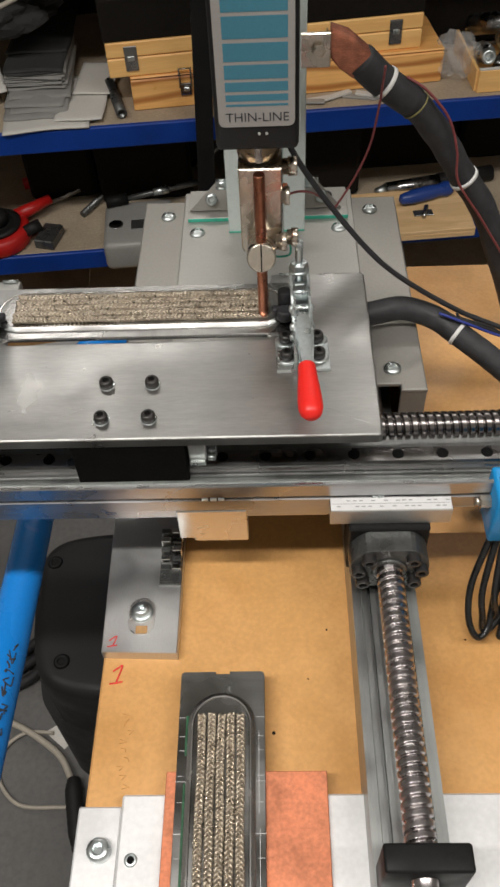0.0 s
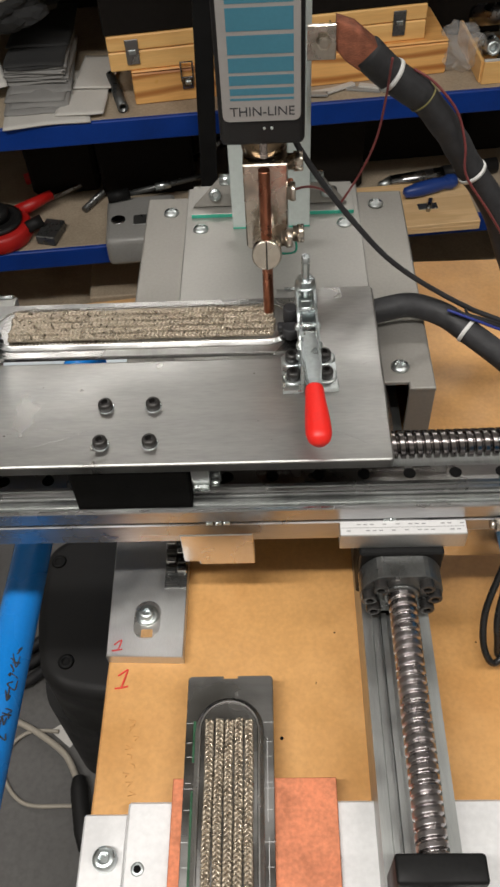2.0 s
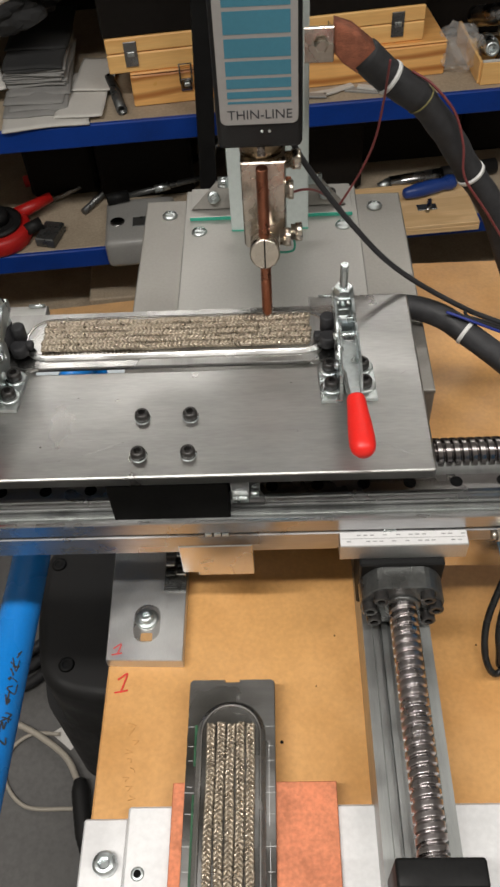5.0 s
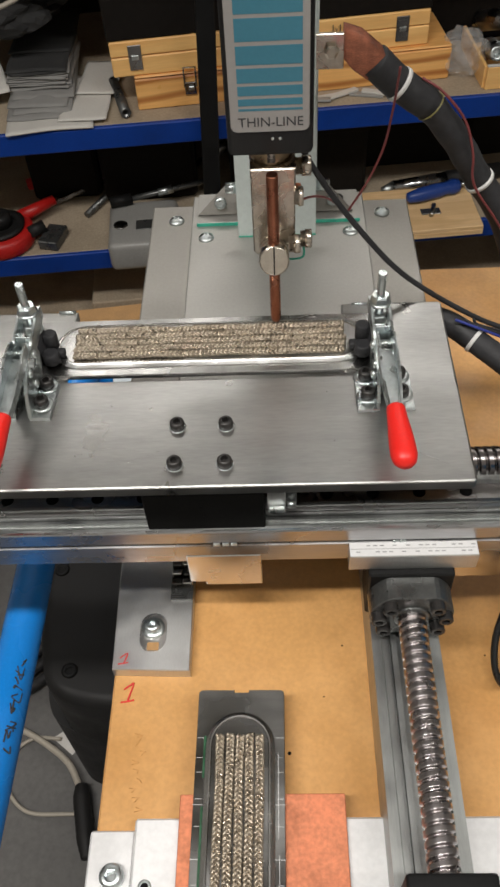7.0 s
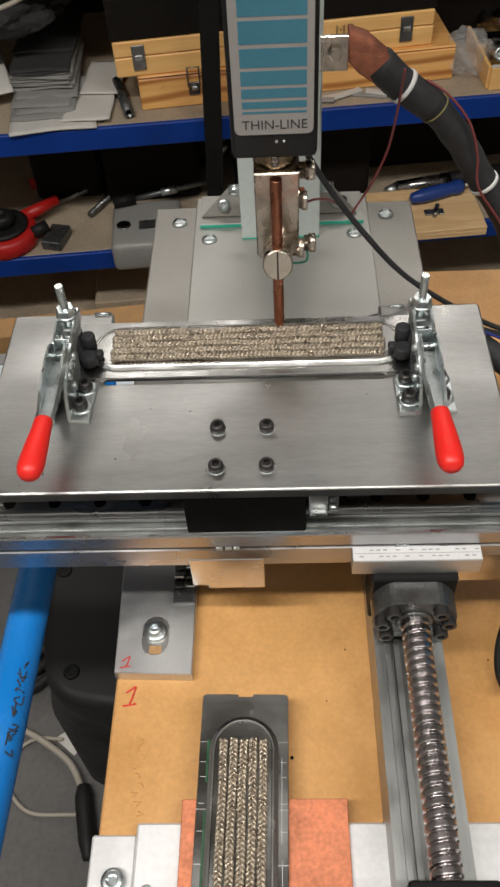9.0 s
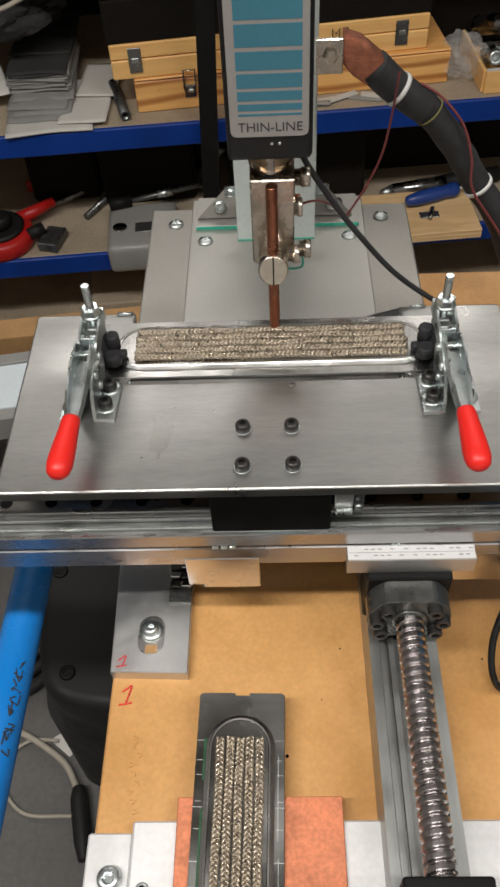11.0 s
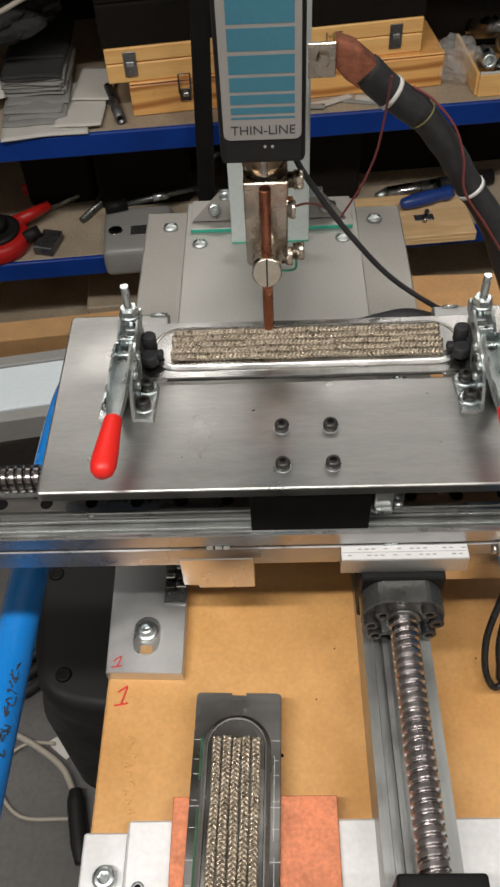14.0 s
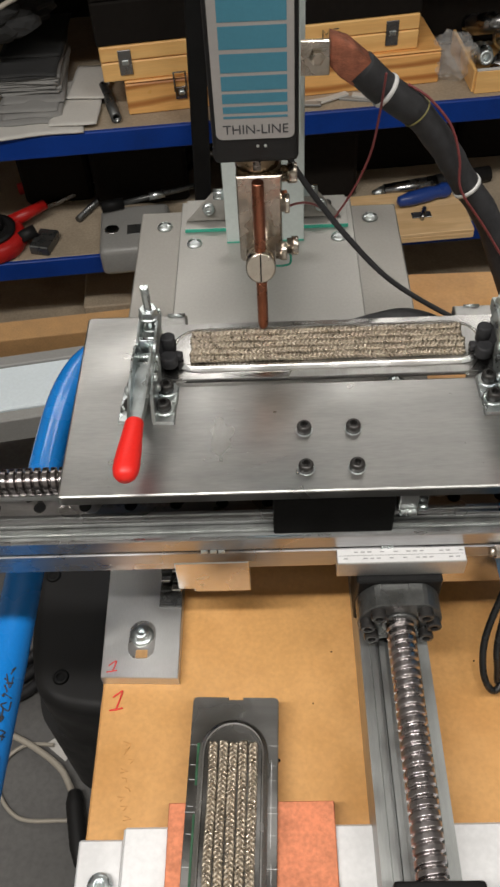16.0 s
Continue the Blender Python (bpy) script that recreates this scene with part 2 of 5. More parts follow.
# ---------------------------------------------------------------- building helpers
class Solid:
    """Collects faces in world metres; part() turns them into one mesh."""

    def __init__(self):
        self.v, self.f, self.smooth = [], [], []

    def add(self, verts, faces, smooth=False, m=None):
        k = len(self.v)
        self.v += [tuple(m @ Vector(p)) if m else tuple(p) for p in verts]
        self.f += [tuple(k + i for i in q) for q in faces]
        self.smooth += [smooth] * len(faces)
        return self

    def box(self, x0, x1, y0, y1, z0, z1, bevel=0.0, m=None, segments=1):
        b = bmesh.new()
        bmesh.ops.create_cube(b, size=1)
        for p in b.verts:
            p.co = ((x0 + x1) / 2 + p.co.x * (x1 - x0), (y0 + y1) / 2 + p.co.y * (y1 - y0), (z0 + z1) / 2 + p.co.z * (z1 - z0))
        if bevel:
            bmesh.ops.bevel(b, geom=list(b.edges), offset=bevel, segments=segments, affect="EDGES", profile=0.5)
        return self.take(b, m, segments > 1)

    def take(self, b, m=None, smooth=False):
        b.verts.index_update()
        self.add([p.co[:] for p in b.verts], [[p.index for p in q.verts] for q in b.faces], smooth, m)
        b.free()
        return self

    def prism(self, outline, z0, z1, bevel=0.0, m=None, segments=1, smooth=False):
        """An outline in x and y, pulled from z0 to z1."""
        b = bmesh.new()
        low = [b.verts.new((x, y, z0)) for x, y in outline]
        face = b.faces.new(low)
        out = bmesh.ops.extrude_face_region(b, geom=[face])
        for p in out["geom"]:
            if isinstance(p, bmesh.types.BMVert):
                p.co.z = z1
        bmesh.ops.recalc_face_normals(b, faces=list(b.faces))
        if bevel:
            top = [e for e in b.edges if all(abs(p.co.z - z1) < 1e-7 for p in e.verts)]
            bmesh.ops.bevel(b, geom=top, offset=bevel, segments=segments, affect="EDGES", profile=0.5)
        return self.take(b, m, smooth)

    def turn(self, profile, centre=(0, 0, 0), axis="z", seg=24, m=None, smooth=True):
        """A turned shape: profile of (radius, height) along an axis through centre."""
        vs, fs = [], []
        for r, h in profile:
            for i in range(seg):
                a = 2 * math.pi * i / seg
                c, s = r * math.cos(a), r * math.sin(a)
                p = {"z": (c, s, h), "y": (c, h, -s), "x": (h, c, s)}[axis]
                vs.append((centre[0] + p[0], centre[1] + p[1], centre[2] + p[2]))
        for k in range(len(profile) - 1):
            for i in range(seg):
                j = (i + 1) % seg
                fs.append((k * seg + i, k * seg + j, (k + 1) * seg + j, (k + 1) * seg + i))
        self.add(vs, fs, smooth, m)
        n = len(vs)
        ends = []
        if profile[0][0] > 1e-6:
            ends.append(tuple(range(seg - 1, -1, -1)))
        if profile[-1][0] > 1e-6:
            ends.append(tuple(range(n - seg, n)))
        if ends:
            k = len(self.v) - n
            self.f += [tuple(k + i for i in e) for e in ends]
            self.smooth += [False] * len(ends)
        return self

    def rod(self, p, q, r, seg=16, r2=None, smooth=True):
        p, q = Vector(p), Vector(q)
        m = Matrix.Translation(p) @ (q - p).to_track_quat("Z", "Y").to_matrix().to_4x4()
        h = (q - p).length
        return self.turn([(r, 0), (r if r2 is None else r2, h)], seg=seg, m=m, smooth=smooth)

    def loft(self, stations):
        """A bar along y through rectangles (y, x0, x1, z0, z1)."""
        vs = [c for y, x0, x1, z0, z1 in stations for c in ((x0, y, z0), (x1, y, z0), (x1, y, z1), (x0, y, z1))]
        fs = [(4 * k + i, 4 * k + (i + 1) % 4, 4 * k + 4 + (i + 1) % 4, 4 * k + 4 + i) for k in range(len(stations) - 1) for i in range(4)]
        n = len(vs)
        return self.add(vs, fs + [(3, 2, 1, 0), (n - 4, n - 3, n - 2, n - 1)])

    def sweep(self, points, r, seg=10, radii=None, closed=False):
        pts = [Vector(p) for p in points]
        n = len(pts)
        up = Vector((0.13, 0.21, 0.97)).normalized()
        vs, fs = [], []
        for i, p in enumerate(pts):
            d = (pts[min(i + 1, n - 1)] - pts[max(i - 1, 0)]).normalized()
            side = d.cross(up)
            if side.length < 1e-4:
                side = d.cross(Vector((1, 0, 0)))
            side.normalize()
            up = side.cross(d).normalized()
            rr = radii[i] if radii else r
            for k in range(seg):
                a = 2 * math.pi * k / seg
                vs.append(p + rr * (math.cos(a) * side + math.sin(a) * up))
        for i in range(n - 1):
            for k in range(seg):
                j = (k + 1) % seg
                fs.append((i * seg + k, i * seg + j, (i + 1) * seg + j, (i + 1) * seg + k))
        fs += [tuple(range(seg - 1, -1, -1)), tuple((n - 1) * seg + k for k in range(seg))]
        return self.add(vs, fs, True)


def curve(points, steps=10):
    """A smooth line through points (Catmull-Rom)."""
    p = [Vector(q) for q in points]
    p = [2 * p[0] - p[1]] + p + [2 * p[-1] - p[-2]]
    out = []
    for i in range(1, len(p) - 2):
        for k in range(steps):
            t = k / steps
            out.append(0.5 * (2 * p[i] + (p[i + 1] - p[i - 1]) * t + (2 * p[i - 1] - 5 * p[i] + 4 * p[i + 1] - p[i + 2]) * t * t
                              + (3 * p[i] - p[i - 1] - 3 * p[i + 1] + p[i + 2]) * t ** 3))
    return out + [p[-2]]


def oval(cx, cy, length, width, seg=14):
    """A slot shape with round ends, long in x."""
    r, half = width / 2, length / 2 - width / 2
    pts = [(cx + half + r * math.cos(a), cy + r * math.sin(a)) for a in np.linspace(-math.pi / 2, math.pi / 2, seg)]
    return pts + [(cx - half + r * math.cos(a), cy + r * math.sin(a)) for a in np.linspace(math.pi / 2, 1.5 * math.pi, seg)]


def rounded(x0, x1, y0, y1, r, seg=5):
    out = []
    for cx, cy, a in ((x1 - r, y0 + r, -90), (x1 - r, y1 - r, 0), (x0 + r, y1 - r, 90), (x0 + r, y0 + r, 180)):
        out += [(cx + r * math.cos(radians(a + 90 * k / seg)), cy + r * math.sin(radians(a + 90 * k / seg))) for k in range(seg + 1)]
    return out


def thing(name, base=(0, 0, 0), label="", category="", group="", kind=""):
    ob = new(name)
    ob.empty_display_size = 0.01
    ob.location = base
    ob["base"] = tuple(base)
    return tagged(ob, label, category, group, kind)


def mesh_of(name, s, material, base=(0, 0, 0)):
    me = bpy.data.meshes.new(name)
    o = Vector(base)
    me.from_pydata([tuple(Vector(p) - o) for p in s.v], [], s.f)
    me.polygons.foreach_set("use_smooth", s.smooth)
    me.materials.append(material)
    b = bmesh.new()
    b.from_mesh(me)
    bmesh.ops.recalc_face_normals(b, faces=list(b.faces))
    b.to_mesh(me)
    b.free()
    return me


def part(name, s, material, parent, label=""):
    root = parent
    while root.parent:
        root = root.parent
    ob = new(name, mesh_of(name, s, material, tuple(root.get("base", (0, 0, 0)))))
    ob.parent = parent
    return tagged(ob, label)


def single(name, s, material, base=(0, 0, 0), label="", category="", group="", kind=""):
    """A thing that is one mesh."""
    ob = new(name, mesh_of(name, s, material, base))
    ob.location = base
    ob["base"] = tuple(base)
    return tagged(ob, label, category, group, kind)


def place(name, me, parent, at, turn=(0, 0, 0), label=""):
    """A part on shared mesh data, at a world place."""
    root = parent
    while root.parent:
        root = root.parent
    ob = new(name, me)
    ob.parent = parent
    ob.matrix_basis = Matrix.Translation(Vector(at) - Vector(root.get("base", (0, 0, 0)))) @ pose(0, 0, 0, *turn)
    return tagged(ob, label)


def hexagon(r, z, n=6, turn=0.0):
    return [(r * math.cos(turn + math.pi * 2 * k / n), r * math.sin(turn + math.pi * 2 * k / n), z) for k in range(n)]


def cap_screw_mesh(name, r, h, material):
    """A socket head cap screw seen from its head, standing on z = 0."""
    s = Solid()
    s.turn([(r, 0), (r, h * 0.62), (r * 0.94, h * 0.84), (r * 0.78, h), (r * 0.50, h)], seg=20)
    s.f.pop(), s.smooth.pop()
    k = len(s.v)
    s.v += hexagon(r * 0.50, h) + hexagon(r * 0.46, h - 0.55 * h)
    s.f += [(k + i, k + (i + 1) % 6, k + 6 + (i + 1) % 6, k + 6 + i) for i in range(6)] + [tuple(k + 6 + i for i in range(6))]
    s.smooth += [False] * 7
    return mesh_of(name, s, material)


def cross_screw_mesh(name, r, h, material):
    """A pan head screw with a cross recess."""
    s = Solid()
    s.turn([(r, 0), (r * 0.97, h * 0.4), (r * 0.8, h * 0.75), (r * 0.45, h * 0.97), (r * 0.0001, h)], seg=20)
    for a in (35, 125):
        s.box(-r * 0.55, r * 0.55, -r * 0.10, r * 0.10, h * 0.9, h * 1.05, 0, pose(0, 0, 0, 0, 0, a))
    return mesh_of(name, s, material)


def thread(s, length, r, pitch, depth, seg=28, per=14):
    """A ball screw along y from 0 to length, with a round helical groove."""
    n = int(length / pitch * per)
    vs, fs = [], []
    for i in range(n + 1):
        y = length * i / n
        for k in range(seg):
            f = (y / pitch + k / seg) % 1.0
            d = depth * (math.sin(math.pi * (f - 0.62) / 0.38) ** 0.5 if f > 0.62 else 0.0)
            a = 2 * math.pi * k / seg
            vs.append(((r - d) * math.cos(a), y, (r - d) * math.sin(a)))
    for i in range(n):
        for k in range(seg):
            j = (k + 1) % seg
            fs.append((i * seg + k, i * seg + j, (i + 1) * seg + j, (i + 1) * seg + k))
    fs += [tuple(range(seg)), tuple(n * seg + k for k in range(seg))]
    s.add(vs, fs, True)
    return s


M5 = cap_screw_mesh("cap_screw", 0.0043, 0.0052, BLACK_OX)
M5_ZINC = cap_screw_mesh("cap_screw", 0.0065, 0.006, ZINC)
M4_ZINC = cap_screw_mesh("cap_screw", 0.0048, 0.005, ZINC)
M4_NICKEL = cap_screw_mesh("cap_screw", 0.0042, 0.007, NICKEL)
PAN = cross_screw_mesh("pan_screw", 0.0062, 0.0028, ZINC)


# ---------------------------------------------------------------- the room
FLOOR = -0.82
single("floor", Solid().box(-2.6, 2.6, -2.2, 2.6, FLOOR - 0.1, FLOOR), CONCRETE, label="worn grey concrete workshop floor", category="floor", kind="structure")
# Walls and ceiling are unseen, added to close in and bounce the light.
single("wall_back", Solid().box(-2.6, 2.6, 2.5, 2.6, FLOOR, 2.0), WALL, label="dull painted back wall of the workshop", category="wall", kind="structure")
# White paint on this unseen wall throws light back on front faces.
single("white_bounce_wall", Solid().box(-2.6, 2.6, -2.2, -2.1, FLOOR, 2.0), CEILING_PAINT, label="unseen white wall added to brighten faces towards the camera", category="wall", kind="structure")
single("wall_left", Solid().box(-2.6, -2.5, -2.1, 2.5, FLOOR, 2.0), WALL, label="dull painted side wall of the workshop", category="wall", kind="structure")
single("wall_right", Solid().box(2.5, 2.6, -2.1, 2.5, FLOOR, 2.0), WALL, label="dull painted side wall of the workshop", category="wall", kind="structure")
single("ceiling", Solid().box(-2.6, 2.6, -2.2, 2.6, 2.0, 2.1), CEILING_PAINT, label="unseen white ceiling added to bounce light onto the metal", category="ceiling", kind="structure")


# ---------------------------------------------------------------- bench and base board
def bench():
    b = thing("machine_base", (-0.02, 0.14, -0.018), "amber coated fibreboard base board on a steel frame", "base board")
    part("board", Solid().prism([(-0.1765, -0.0968), (-0.1542, -0.0968), (-0.1542, -0.0922), (0.140, -0.0922), (0.140, 0.375), (-0.1765, 0.375)], -0.018, 0.0, 0.0012), MDF, b, "amber coated fibreboard with smudges")
    for x in (-0.13, 0.11):
        part("support_beam", Solid().box(x - 0.02, x + 0.02, -0.30, 0.37, -0.060, -0.0185, 0.002), ALU_BAR, b, "aluminium profile under the board")
        for y in (-0.25, 0.33):
            part("leg", Solid().box(x - 0.02, x + 0.02, y - 0.02, y + 0.02, FLOOR, -0.0605, 0.002), BLACK_ANOD, b)
    # front plates
    part("front_plate", Solid().box(-0.1535, 0.155, -0.32, -0.0926, -0.018, 0.012, 0.0012), ALU_PALE, b, "pale anodised aluminium front plate")
    side = part("side_plate", Solid().box(-0.1785, -0.1540, -0.32, -0.0972, -0.018, 0.006, 0.001), ALU_PALE, b, "pale aluminium strip with a bolt")
    place("bolt", M5_ZINC, side, (-0.1642, -0.1205, 0.006))
    s = Solid()
    s.turn([(0.0036, 0.0), (0.0034, 0.0006), (0.0021, 0.0006)], (-0.1458, -0.1262, 0.012), seg=18)
    h = part("thread_insert", s, ZINC, b, "shiny thread insert")
    # Flat black disc paints the shade inside the thread.
    part("thread_hole_shade", Solid().turn([(0.0021, 0.0005), (0.0020, 0.0007)], (-0.1458, -0.1262, 0.012), seg=14), HOLE_AND_SPECK, h)
    # red numbers drawn on board
    mark = Solid()
    mark.sweep(curve([(-0.1695, -0.0150, 0.0006), (-0.1665, -0.0128, 0.0006), (-0.1640, -0.0112, 0.0006), (-0.1650, -0.0160, 0.0006), (-0.1668, -0.0225, 0.0006)], 5), 0.00055, 6)
    mark.sweep([(-0.1708, -0.0232, 0.0006), (-0.1665, -0.0227, 0.0006), (-0.1628, -0.0218, 0.0006)], 0.00055, 6)
    part("marker_number", mark, RED_INK, b, "red handwritten figure one")
    random.seed(8)
    for k in range(9):
        x, y = -0.1600 + 0.0016 * (k % 3) + random.uniform(-0.001, 0.001), -0.042 - 0.0052 * k
        part("pencil_mark", Solid().sweep([(x, y, 0.0001), (x + random.uniform(0.002, 0.005), y + random.uniform(-0.002, 0.002), 0.0001), (x + random.uniform(-0.001, 0.003), y - 0.0025, 0.0001)], 0.00025, 4), PENCIL, b, "faint worn pencil mark")
    for x, y, r in ((-0.0695, -0.0545, 0.0011), (-0.035, 0.012, 0.0006), (-0.048, -0.021, 0.0005), (0.052, 0.004, 0.0006), (0.07, -0.05, 0.0005), (-0.115, -0.06, 0.0005)):
        part("speck", Solid().turn([(r, 0.00005), (r * 0.6, 0.0003)], (x, y, 0), seg=9), HOLE_AND_SPECK, b, "small dark speck")
    return b


bench()

single("copper_sheet", Solid().box(-0.1295, -0.0400, -0.24, -0.0815, 0.0125, 0.0155, 0.0004), COPPER, (-0.085, -0.16, 0.0125),
       "bare copper sheet lying on the front plate", "copper sheet")


def left_bracket():
    b = thing("slotted_bracket", (-0.155, 0.04, 0.0), "milled aluminium bracket plate with a slot and bolt", "bracket")
    out = [(-0.1765, -0.0060), (-0.1290, -0.0075), (-0.1290, 0.14), (-0.1800, 0.14)]
    part("plate", Solid().prism(out, 0.0003, 0.0095, 0.0005), ALU_MATT, b)
    ring = Solid().prism([(y, x) for x, y in oval(0.0180, -0.1530, 0.0265, 0.0165)], 0.0096, 0.0099)
    part("slot", ring, CREAM, b, "countersunk slot")
    part("slot_opening", Solid().prism([(y, x) for x, y in rounded(0.0058, 0.0112, -0.1562, -0.1488, 0.0008)], 0.0099, 0.0101), MDF_EDGE, b, "slot showing the board below")
    s = Solid()
    s.turn([(0.0072, 0.0101), (0.0072, 0.0114), (0.0045, 0.0116)], (-0.1530, 0.0205, 0), seg=24)
    part("washer", s, ZINC, b)
    place("bolt", M4_ZINC, b, (-0.1530, 0.0205, 0.0112))
    mark = Solid()
    mark.sweep(curve([(-0.1722, 0.0012, 0.0098), (-0.1698, 0.0032, 0.0098), (-0.1678, 0.0042, 0.0098), (-0.1686, 0.0005, 0.0098), (-0.1698, -0.0025, 0.0098)], 5), 0.00045, 6)
    mark.sweep([(-0.1732, -0.0028, 0.0098), (-0.1668, -0.0018, 0.0098)], 0.00045, 6)
    part("marker_number", mark, RED_INK, b, "red handwritten figure one")
    # ruled plate and stepped stack at the back corner
    g = part("guide_block", Solid().box(-0.1435, -0.1290, 0.0400, 0.0790, 0.0098, 0.0114, 0.0003), DARK_STEEL, b, "dark steel guide plate with ruled lines")
    for k in range(5):
        part("ruled_line", Solid().box(-0.1430, -0.1295, 0.0412 + 0.0016 * k, 0.0416 + 0.0016 * k, 0.0114, 0.0116), RAIL, g)
    for k in range(5):
        for c in range(2):
            x0, y0, h = -0.1428 + 0.0072 * c, 0.0500 + 0.0056 * k, 0.0138 + 0.0022 * k + 0.0009 * ((k + c) % 2)
            part("stacked_lamella", Solid().box(x0, x0 + 0.0062, y0, y0 + 0.0040, 0.0115, h, 0.0004), CREAM if (k + c) % 2 else DARK_STEEL, g, "small stepped metal block")
    return b


left_bracket()


def y_axis():
    b = thing("y_axis_profile", (0.0, 0.05, 0.0), "grooved aluminium profile carrying the ball screw", "aluminium profile")
    # cross-section of the profile, x across and z up
    out = [(-0.0205, 0.0003), (0.0178, 0.0003), (0.0178, 0.040), (0.0120, 0.040), (0.0105, 0.030), (-0.0060, 0.030), (-0.0062, 0.036),
           (-0.0095, 0.036), (-0.0097, 0.032), (-0.0118, 0.032), (-0.0120, 0.040), (-0.0150, 0.040), (-0.0152, 0.0375), (-0.0205, 0.0375)]
    m = Matrix(((1, 0, 0, 0), (0, 0, -1, 0), (0, 1, 0, 0), (0, 0, 0, 1)))
    part("body", Solid().prism(out, -0.30, 0.22, 0, m), PROFILE_GREY, b)
    e = part("end_bearing", Solid().box(-0.0195, 0.0215, -0.147, -0.134, 0.034, 0.0775, 0.0016, segments=2), BLACK_ANOD, b, "black anodised end bearing block")
    part("rear_bearing", Solid().box(-0.022, 0.022, 0.20, 0.215, 0.0402, 0.076, 0.0016), BLACK_ANOD, b)
    return b


y_axis()

y_screw = thing("ball_screw", (0, 0, 0), "polished steel ball screw between the bearings", "ball screw")
part("threaded_rod", thread(Solid(), 0.330, 0.0078, 0.005, 0.0014, per=18), STEEL, y_screw)
part("journal", Solid().turn([(0.0050, -0.055), (0.0055, -0.054), (0.0055, -0.0185), (0.0062, -0.0180), (0.0062, -0.0002)], axis="y", seg=20), STEEL, y_screw)
y_screw.location = (0, -0.134, 0.063)
x_screw = thing("ball_screw", (0, 0, 0), "polished steel ball screw behind the guide rail", "ball screw")
part("threaded_rod", thread(Solid(), 0.62, 0.0087, 0.005, 0.0024, per=18), SCREW_DARK, x_screw)
part("journal", Solid().turn([(0.0062, -0.03), (0.0062, -0.0002)], axis="y", seg=20), STEEL, x_screw)


# ---------------------------------------------------------------- moving cross axis
def cross_axis():
    b = thing("cross_axis", (-0.06, 0.045, 0.085), "aluminium cross beam with a drilled linear guide rail", "linear axis")
    lo, hi = -0.46, 0.30
    turn = Matrix(((0, 0, 1, 0), (1, 0, 0, 0), (0, 1, 0, 0), (0, 0, 0, 1)))     # outline of (y, z), pulled along x
    out = [(0.0255, 0.0876), (0.0255, 0.0965), (0.0275, 0.0970), (0.0275, 0.0995), (0.0255, 0.1000), (0.0255, 0.1095), (0.0262, 0.1102), (0.0276, 0.1102),
           (0.0280, 0.1096), (0.0280, 0.0775), (0.0940, 0.0740), (0.0940, 0.0700), (0.045, 0.0700), (0.036, 0.0850)]
    part("beam", Solid().prism(out, lo, hi, 0, turn), ALU_BAR, b, "bright extruded aluminium channel beam")
    ribs = [(0.0284, 0.0780), (0.0480, 0.0780), (0.0505, 0.0782), (0.0530, 0.0762), (0.0540, 0.0762), (0.0545, 0.0784), (0.0562, 0.0784), (0.0567, 0.0760), (0.0572, 0.0760), (0.0577, 0.0778), (0.0590, 0.0778), (0.0590, 0.0768), (0.0935, 0.0768), (0.0935, 0.0745), (0.0284, 0.0776)]
    part("channel_floor", Solid().prism(ribs, lo, hi, 0, turn), PROFILE_GREY, b, "ribbed floor of the channel")
    rail = [(0.0600, 0.0768), (0.0600, 0.0800), (0.0612, 0.0812), (0.0612, 0.0836), (0.0622, 0.0850), (0.0728, 0.0850), (0.0738, 0.0838), (0.0738, 0.0768)]
    r = part("guide_rail", Solid().prism(rail, lo, hi, 0, turn), RAIL, b, "ground steel guide rail with a row of holes")
    # Black discs on the rail top paint the shade of its holes.
    me = mesh_of("rail_hole_shade", Solid().turn([(0.0037, 0.0), (0.0037, 0.00025), (0.0030, 0.00025), (0.0030, 0.0001)], seg=18), HOLE_AND_SPECK)
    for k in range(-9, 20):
        place("rail_hole_shade", me, r, (0.0375 - 0.0272 * k, 0.0676, 0.0850))
    # slot nuts in front groove
    nut = mesh_of("slot_nut", Solid().box(-0.0012, 0.0012, -0.0014, 0.0008, -0.0012, 0.0012, 0.0004).rod((-0.0024, -0.0006, 0), (-0.0010, -0.0006, 0), 0.0011, 10), ZINC)
    for x in (-0.1060, -0.1010, -0.0965, -0.0080, -0.0045):
        place("slot_nut", nut, b, (x, 0.0262, 0.0984))
    # blocks below beam
    face = [(-0.1250, 0.0566), (-0.1160, 0.0566), (-0.1160, 0.0532), (-0.0830, 0.0532), (-0.0830, 0.0848), (-0.1250, 0.0848)]
    part("carriage_block", Solid().prism(face, 0.0, 0.0090, 0.0006, Matrix(((1, 0, 0, 0), (0, 0, -1, 0.0355), (0, 1, 0, 0), (0, 0, 0, 1)))), CREAM, b, "bright milled aluminium block with a stepped corner")
    part("cross_plate", Solid().box(0.0240, 0.16, 0.0275, 0.0355, 0.0560, 0.0848, 0.0006), CREAM, b, "bright milled aluminium plate")
    return b


